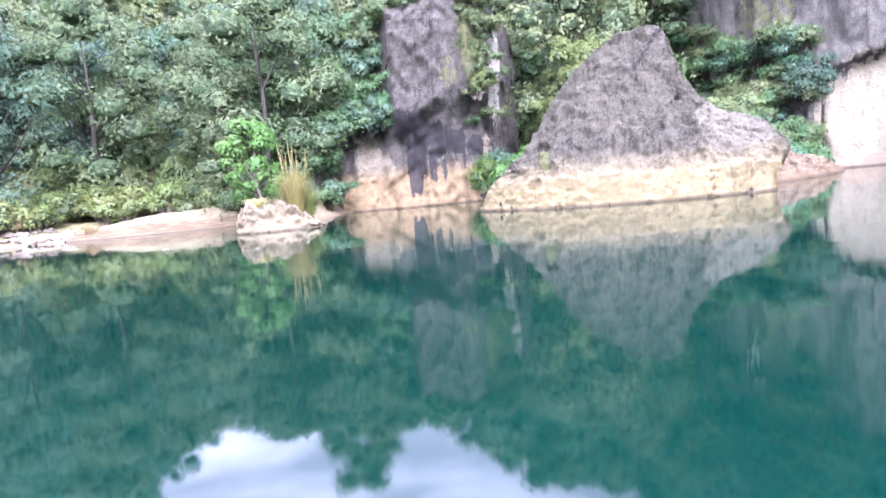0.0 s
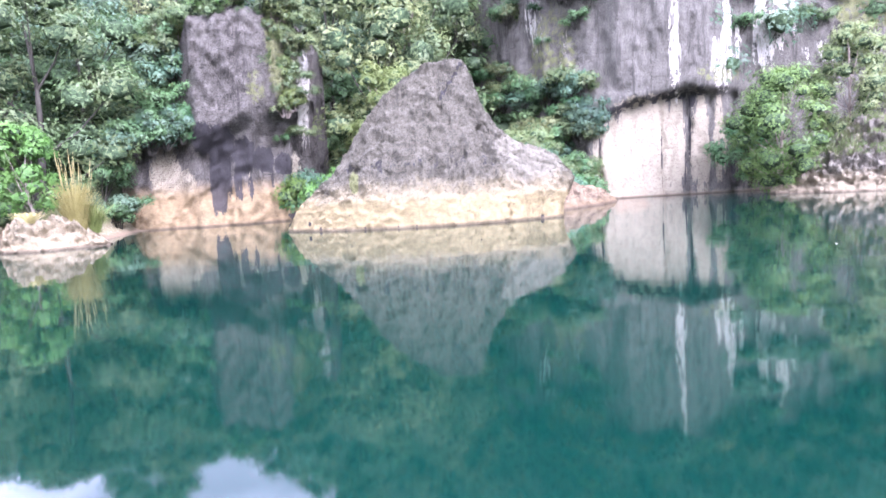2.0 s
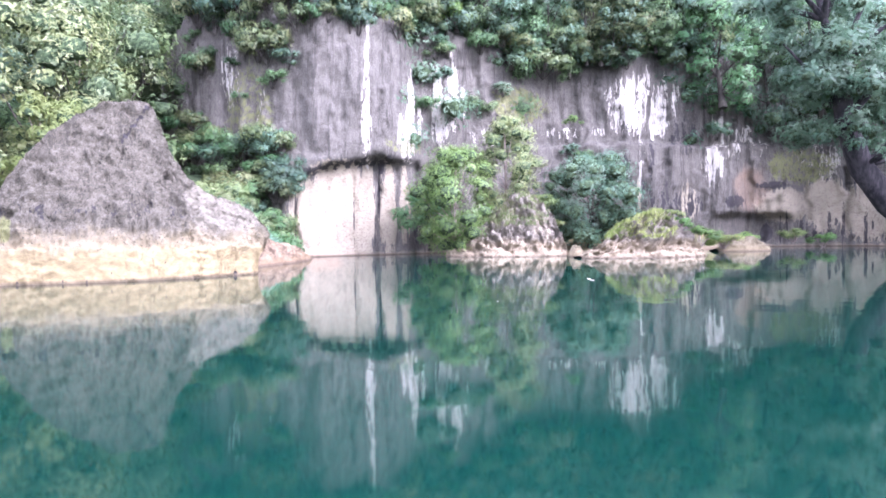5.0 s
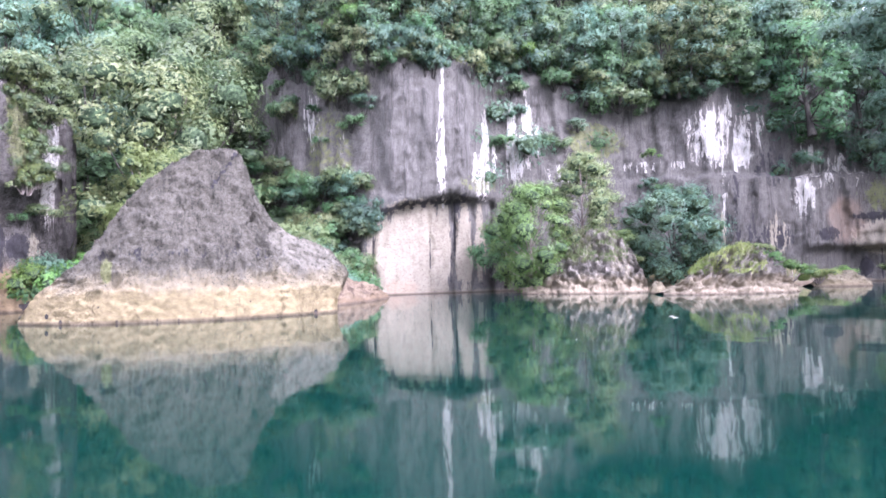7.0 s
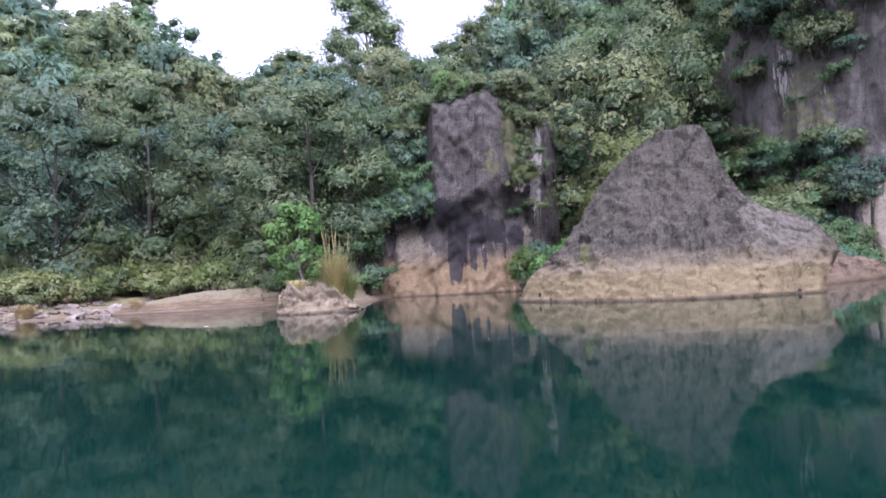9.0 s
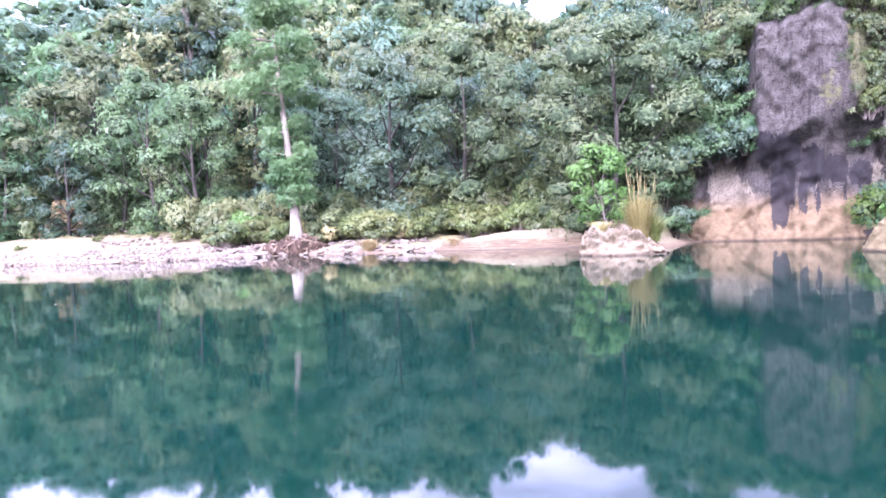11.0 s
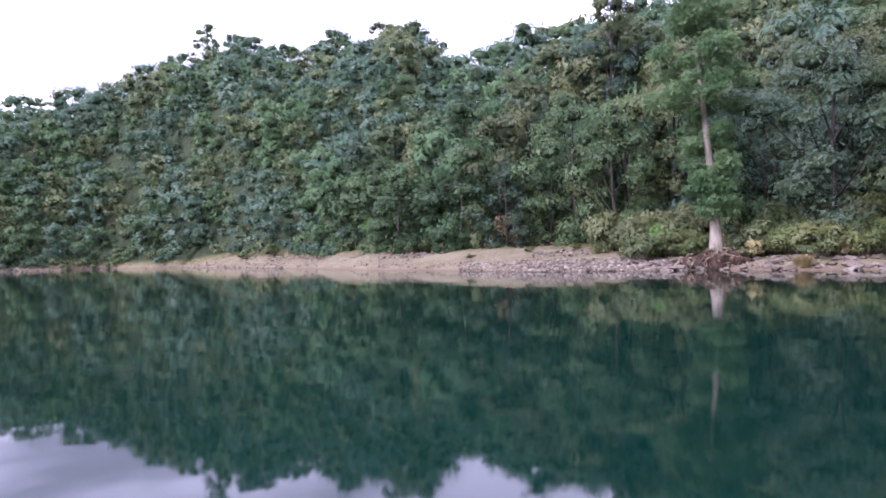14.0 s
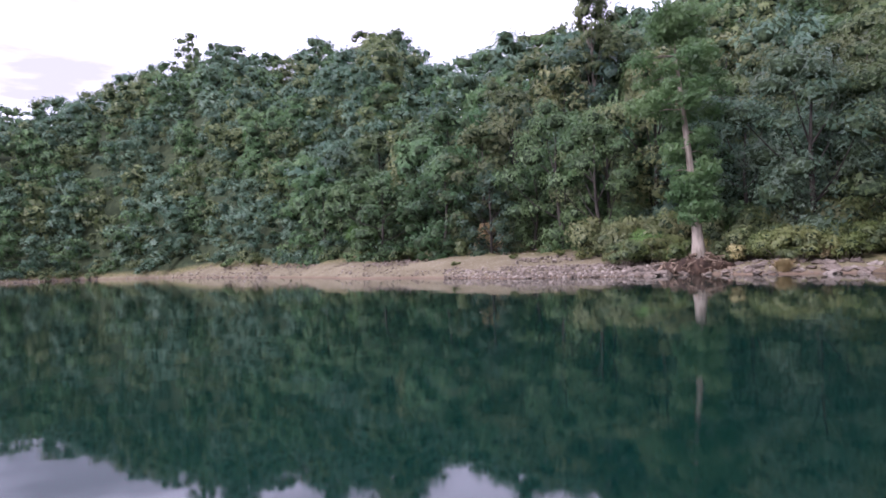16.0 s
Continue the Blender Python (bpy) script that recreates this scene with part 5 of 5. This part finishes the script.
    bole = part("trunk", mesh_from("trunk", *tube(line, [1.35, 1.0, 0.85, 0.78, 0.65, 0.5, 0.22], 12), bark, True), giant, "thick leaning dark trunk")
    for v, f in limbs:
        part("limb", mesh_from("limb", v, f, bark, True), bole)
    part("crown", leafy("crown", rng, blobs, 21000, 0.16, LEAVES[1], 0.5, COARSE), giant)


LEAF_PALE = make_leaf("leaf_pale_green", (0.055, 0.09, 0.04), (0.105, 0.155, 0.068), (0.17, 0.22, 0.105))


def build_bank_tree():
    """The tall pale trunk on the bank with its bared roots."""
    d, grow = 36.5, 1.22
    at = spot(41.65, d, 0.55)
    ob = thing("bank_tree", spot(41.65, d * grow, 0.3), "tall tree with pale bare trunk and exposed roots", "tree")
    goal = [(41.67, 0.2), (41.75, 1.8), (41.9, 4.0), (42.2, 6.6), (42.5, 8.8), (42.75, 11.0), (42.9, 13.2)]
    ob.scale = (grow, grow, grow)
    line = [np.array((0, 0, -0.4))] + [np.array(spot(a, d, z + 0.55) - at) for a, z in goal]
    wood = [tube(line, [0.62, 0.44, 0.27, 0.185, 0.16, 0.13, 0.08, 0.03], 14)]
    rng = np.random.default_rng(31)
    blobs = []
    for i in range(170):
        z = 2.9 + 10.7 * rng.uniform() ** 0.8 if i < 130 else rng.uniform(2.7, 5.2)
        c0 = np.array([np.interp(z, [l[2] for l in line], [l[j] for l in line]) for j in range(2)] + [z])
        a = rng.uniform(0, 6.28)
        reach = (1.0 if z < 5 else 1.5 if z < 8 else 2.3 if z < 12 else 1.4) * rng.uniform(0.25, 1)
        if 5.4 < z < 8.6 and (math.sin(a) * 0.74 - math.cos(a) * 0.67) < -0.45:
            a += math.pi
        c = c0 + np.array([reach * math.cos(a), reach * math.sin(a), -0.1])
        blobs.append((c, rng.uniform(0.3, 0.55) if z < 8 else rng.uniform(0.35, 0.7)))
        if i % 2:
            wood.append(tube([c0, (c0 + c) / 2 + np.array([0, 0, 0.1]), c], [0.05, 0.035, 0.012], 5))
    p, nn = crown_points(rng, blobs, 19000)
    lv, lf = leaf_cloud(rng, p, nn - np.array([-0.5, 0.55, 0.2]), 0.12, 2.3, 0.5)
    wv, wf = joined(wood)
    part("trunk", mesh_from("trunk", wv, wf, make_bark("bark_tan", (0.15, 0.13, 0.092), (0.34, 0.30, 0.225)), True), ob)
    part("crown", mesh_from("crown", lv, lf, LEAF_PALE), ob)
    roots = []
    side = spot(42, 1) .cross(Vector((0, 0, 1)))
    for i in range(170):
        a = rng.uniform(0, 6.28)
        reach = rng.uniform(0.15, 1.0) * (1.9 if i < 120 else 0.9)
        q = np.array([math.cos(a), math.sin(a), 0])
        q = (q + np.array(side) * q.dot(np.array(side)) * 0.9) * reach
        start = q * rng.uniform(0.1, 0.8) + np.array([0, 0, max(0.0, 1.0 - 0.42 * reach) * rng.uniform(0.2, 1.0)])
        swing = rng.normal(0, 0.22, (4, 3)) * np.array([1, 1, 0.7])
        end = start + np.array([rng.normal(0, 0.5), rng.normal(0, 0.5), -rng.uniform(0.15, 0.8)])
        steps = [start] + [start + (end - start) * f + swing[k] for k, f in enumerate((0.25, 0.5, 0.75))] + [end]
        g = rng.uniform(0.3, 1.0) ** 2 * 0.085 + 0.016
        roots.append(tube(steps, [g, g * 1.05, g * 0.8, g * 0.55, g * 0.25], 5))
    v, f = stone_shape(5, 3, 0.5)
    v = v * (1 + 0.3 * fbm(v[:, 0], v[:, 1], v[:, 2], 2.5, 4)[:, None])
    clod = np.array([v[:, 0] * 0.85, v[:, 1] * 0.85, v[:, 2] * 1.45 - 0.1]).T + np.array(side) * (v @ np.array(side))[:, None] * 0.7
    part("earth_clod", mesh_from("earth_clod", clod, f, MAT_CLOD, True), ob, "lump of brown earth held by the roots")
    for v, f in sorted(roots, key=lambda r: -np.ptp(r[0][:5], 0).max())[:18]:
        part("root", mesh_from("root", v, f, MAT_ROOT, True), ob)
    rv, rf = joined(sorted(roots, key=lambda r: -np.ptp(r[0][:5], 0).max())[18:])
    part("root_tangle", mesh_from("root_tangle", rv, rf, MAT_ROOT, True), ob, "tangle of bared brown roots")


def build_tuft(name, az, d, z, height, spread, blades, mat, label, seed, plumes=0):
    """Tall grass: arching blades from one foot."""
    rng = np.random.default_rng(seed)
    n = blades
    a, r = rng.uniform(0, 6.28, n), rng.uniform(0, 1, n) ** 0.7
    foot = np.stack([np.cos(a), np.sin(a), 0 * a], 1) * (r * spread * 0.35)[:, None]
    h = height * rng.uniform(0.45, 1.0, n)
    out = np.stack([np.cos(a), np.sin(a), 0 * a], 1) * (spread * r * rng.uniform(0.3, 1, n))[:, None]
    w = np.stack([-np.sin(a), np.cos(a), 0 * a], 1) * 0.022
    pts = []
    for f, wide in ((0.0, 1.0), (0.4, 1.2), (0.75, 0.9), (1.0, 0.15)):
        c = foot + out * f ** 1.8 + np.stack([0 * h, 0 * h, h * (f - 0.18 * f ** 3)], 1)
        pts += [c - w * wide, c + w * wide]
    v = np.stack(pts, 1).reshape(-1, 3)
    b = np.arange(n)[:, None] * 8
    f = np.concatenate([b + np.array([[0, 1, 3, 2]]), b + np.array([[2, 3, 5, 4]]), b + np.array([[4, 5, 7, 6]])])
    p = spot(az, d, z)
    ob = thing(name, p, label, "grass")
    part("grass_clump", mesh_from("grass_clump", v, f, mat), ob)
    if plumes:
        pieces = []
        for i in range(plumes):
            x, y = rng.normal(0, spread * 0.25, 2)
            top = height * rng.uniform(0.95, 1.3)
            pieces.append(tube([(x * 0.5, y * 0.5, 0), (x, y, top * 0.72), (x * 1.1, y * 1.1, top * 0.85), (x * 1.2, y * 1.2, top)], [0.008, 0.008, 0.022, 0.004], 5))
        pv, pf = joined(pieces)
        part("plume_spray", mesh_from("plume_spray", pv, pf, LEAF_DRY, True), ob, "pale feathery grass plumes")
    return ob


MAT_CLOD = make_bark("clod_earth", (0.028, 0.019, 0.012), (0.09, 0.06, 0.038))
LEAF_STRAW = make_leaf("reed_straw", (0.17, 0.15, 0.07), (0.27, 0.24, 0.115), (0.36, 0.31, 0.17), 0.7)
MAT_ROOT = make_bark("root_brown", (0.11, 0.08, 0.05), (0.34, 0.26, 0.175))
build_bank_shrubs()
build_bank_bushes()
build_ledge_shrubs()
place_single("bare_tree", 66.0, 83.0, 2.0, 9.0, 2.4, 700, 0.2, LEAF_DRY, BARK_PALE, "thin half bare tree with pale branches", 0.2, 0.1, 0.0, 931, 0.5, 40)
place_single("rusty_shrub", 58.5, 66.0, 1.8, 3.2, 1.6, 1800, 0.14, LEAF_DRY, BARK_DARK, "rusty brown leaved shrub at the wood's edge", 0.1, 0.06, 0.0, 932)
build_edge_trees()
build_singles()
build_bank_tree()
build_tuft("reed_tuft", 12.3, 31.2, 0.5, 2.7, 1.15, 420, LEAF_STRAW, "tall dry straw coloured reed tuft", 41, 18)
build_tuft("reed_tuft", 11.3, 31.8, 0.4, 1.7, 1.1, 300, LEAF_YELLOW, "shorter green reed tuft beside the rock", 42)
build_tuft("grass_tuft", 15.5, 30.4, 1.0, 0.6, 0.8, 300, LEAF_DRY, "dry grass growing on pitted rock", 43)
build_tuft("grass_tuft", 35.6, 41.3, 0.15, 0.95, 0.9, 420, LEAF_DRY, "brown dry grass clump at the water", 44)
build_tuft("grass_tuft", 28.1, 39.7, 0.3, 0.6, 0.5, 220, LEAF_DRY, "small dry grass clump on the slab", 45)
build_tuft("grass_tuft", -13.4, 62.0, ground_z(*spot(-13.4, 62.0).xy) + 3.0, 2.2, 3.0, 900, LEAF_DRY, "tan dry grass brow on the wooded slope", 47)
build_tuft("grass_tuft", -65.5, 47, 0.5, 0.6, 0.9, 320, LEAF_YELLOW, "yellow green grass tuft on a rock", 63)
build_tuft("grass_tuft", -5.3, 29.4, 0.5, 0.6, 0.7, 320, LEAF_YELLOW, "yellow green grass tuft on a rock", 64)


def build_rock_grass(rock_name, low, az_lo, az_hi, count, tall, mat, seed):
    """Short grass rooted in the upper, flatter parts of a rock."""
    rock = bpy.data.objects[rock_name]
    me, rng = rock.data, np.random.default_rng(seed)
    co, no = np.empty(len(me.vertices) * 3, np.float32), np.empty(len(me.vertices) * 3, np.float32)
    me.vertices.foreach_get("co", co)
    me.vertices.foreach_get("normal", no)
    co, no = co.reshape(-1, 3) + np.array(rock.location), no.reshape(-1, 3)
    az = np.degrees(np.arctan2(-co[:, 0], co[:, 1]))
    cover = fbm(co[:, 0], co[:, 1], co[:, 2], 0.9, 3)
    ok = np.nonzero((co[:, 2] > low) & (np.abs(no[:, 2]) > 0.3) & (az < az_hi) & (az > az_lo) & (cover > -0.05))[0]
    at = co[rng.choice(ok, count)] + rng.normal(0, 0.07, (count, 3)) * np.array([1, 1, 0.3])
    a = rng.uniform(0, 6.28, count)
    h = tall * rng.uniform(0.35, 1.0, count)
    out = np.stack([np.cos(a), np.sin(a), 0 * a], 1) * (h * rng.uniform(0.1, 0.6, count))[:, None]
    w = np.stack([-np.sin(a), np.cos(a), 0 * a], 1) * 0.028
    up = np.stack([0 * h, 0 * h, h], 1)
    v = np.stack([at - w - up * 0.15, at + w - up * 0.15, at + out * 0.35 + up * 0.6 + w * 0.8, at + out * 0.35 + up * 0.6 - w * 0.8, at + out + up * 0.95], 1).reshape(-1, 3)
    b = np.arange(count)[:, None] * 5
    f = np.concatenate([b + np.array([[0, 1, 2]]), b + np.array([[0, 2, 3]]), b + np.array([[3, 2, 4]])])
    tagged(new("rock_grass", mesh_from("rock_grass", v, f, mat)), "short yellow green grass growing over a shore rock", "grass", kind="stuff")


LEAF_MEADOW = make_leaf("rock_meadow_grass", (0.085, 0.105, 0.04), (0.16, 0.18, 0.075), (0.26, 0.255, 0.13), 0.7)
build_rock_grass("grassy_rock", 1.1, -62.9, -55.8, 4600, 0.3, LEAF_MEADOW, 71)
build_rock_grass("cone_rock", 2.0, -52.5, -45, 3000, 0.32, LEAVES[2], 72)


# ---- stones of the beach and bank ----
def make_stone(name, gain, pale):
    m = Mat(name, 0.85, 0.25)
    isl = m.n.new("ShaderNodeNewGeometry").outputs["Random Per Island"]
    obj = m.n.new("ShaderNodeObjectInfo").outputs["Random"]
    r = m.math("FRACT", m.math("ADD", isl, obj))
    c = m.mix(m.step(r, 0.0, 0.6), (0.095 * gain, 0.08 * gain, 0.058 * gain), (0.21 * gain, 0.178 * gain, 0.13 * gain))
    c = m.mix(m.step(r, pale, 1.0), c, (0.34 * gain, 0.305 * gain, 0.235 * gain))
    c = m.mix(m.math("MULTIPLY", m.step(m.noise(9, 4), 0.45, 0.7), 0.4), c, (0.22, 0.17, 0.14))
    m.colour(c)
    return m.bump(m.noise(14, 4), 0.5, 0.02).m


MAT_STONE = make_stone("river_stone", 1.0, 0.72)
MAT_RUBBLE = make_stone("rubble_stone", 0.85, 0.9)


def build_pebbles():
    rng = np.random.default_rng(13)
    shapes = [stone_shape(i, 1, 0.5 + 0.05 * i) for i in range(6)]
    pieces = []

    def scatter(n, az_lo, az_hi, off_lo, off_hi, lo, hi):
        for _ in range(n):
            az = rng.uniform(az_lo, az_hi)
            off = off_lo + (off_hi - off_lo) * rng.uniform() ** 1.3
            p = spot(az, float(shore_at(az)) + off)
            s = rng.uniform(lo, hi) * (0.6 + 0.8 * rng.uniform() ** 3)
            v, f = shapes[int(rng.integers(6))]
            t = rng.uniform(0, 6.28)
            w = np.stack([v[:, 0] * math.cos(t) - v[:, 1] * math.sin(t) * 0.7, v[:, 0] * math.sin(t) + v[:, 1] * math.cos(t) * 0.7, v[:, 2]], 1) * s
            pieces.append((w + np.array([p.x, p.y, ground_z(p.x, p.y) + 0.25 * s]), f))

    scatter(2200, 44, 63, 0.1, 5, 0.08, 0.17)
    scatter(1300, 50, 84, 7, 17, 0.08, 0.2)
    scatter(500, 78, 89, 0, 5, 0.1, 0.22)
    scatter(500, 91, 106, 0, 2, 0.2, 0.4)
    scatter(600, 34, 46, 0.5, 5, 0.06, 0.14)
    scatter(700, 56, 78, 1, 9, 0.06, 0.13)
    v, f = joined(pieces)
    tagged(new("cobbles", mesh_from("cobbles", v, f, MAT_STONE)), "grey and white river cobbles strewn on the beach", "cobbles", kind="stuff")


def build_bank_stones():
    rng = np.random.default_rng(14)
    meshes = []
    for i in range(6):
        v, f = stone_shape(90 + i, 2, 0.5)
        meshes.append(mesh_from("bank_stone", v, f, MAT_RUBBLE))
    for i in range(230):
        az = rng.uniform(29.5, 48.5)
        off = rng.uniform(-0.2, 3.5)
        p = spot(az, float(shore_at(az)) + off)
        s = 0.08 + 0.26 * rng.uniform() ** 2
        ob = new("bank_stone", meshes[i % 6])
        ob.location = (p.x, p.y, max(ground_z(p.x, p.y), -0.05) + 0.2 * s)
        ob.rotation_euler, ob.scale = (rng.uniform(-0.3, 0.3), rng.uniform(-0.3, 0.3), rng.uniform(0, 6.28)), (s * rng.uniform(0.8, 1.5), s, s)
        tagged(ob, "rough grey brown stone lying on the bank", "stone", "bank stones")


def build_floating_leaves():
    m = Mat("dead_leaf", 0.7, 0.3)
    m.colour(m.mix(m.noise(20, 3), (0.45, 0.40, 0.28), (0.62, 0.57, 0.44)))
    for i, (az, d, s) in enumerate(((-55.8, 22.0, 0.1), (-56.1, 21.4, 0.12), (23.0, 24.5, 0.14), (-48.0, 15.0, 0.06), (60.0, 19.0, 0.07))):
        v = np.array([(-1, 0, 0.05), (-0.35, 0.45, 0.12), (0.5, 0.35, 0.08), (1, 0, 0.2), (0.45, -0.38, 0.1), (-0.4, -0.42, 0.14), (0, 0, 0.0), (0, 0, -0.06)]) * s
        f = np.array([(0, 1, 6), (1, 2, 6), (2, 3, 6), (3, 4, 6), (4, 5, 6), (5, 0, 6), (1, 0, 7), (2, 1, 7), (3, 2, 7), (4, 3, 7), (5, 4, 7), (0, 5, 7)])
        ob = new("floating_leaf", mesh_from("floating_leaf", v, f, m.m))
        ob.location, ob.rotation_euler = spot(az, d, 0.004), (0, 0, i * 1.3)
        tagged(ob, "dry pale leaf floating on the water", "leaf", "floating leaves")


build_pebbles()
build_bank_stones()
build_floating_leaves()

# clay scar on the far bank
fin_rock("clay_bank", (106.4, 187), (101.4, 187), [(0, 2.5), (0.1, 6.5), (0.2, 8.0), (0.3, 7.4), (0.4, 9.2), (0.55, 8.6), (0.62, 9.6), (0.75, 7.4), (0.85, 6.8), (0.93, 4), (1, 2)], make_rock("clay_scar_earth", (0.64, 0.49, 0.25), (0.48, 0.36, 0.19), (0.70, 0.56, 0.32), (0.52, 0.39, 0.2), 0.8, pits=-0.05, beds=0.2),
         "bare orange clay scar on the far river bank", 0.6, 1.0, rough=1.6, res=(110, 60), category="bank")
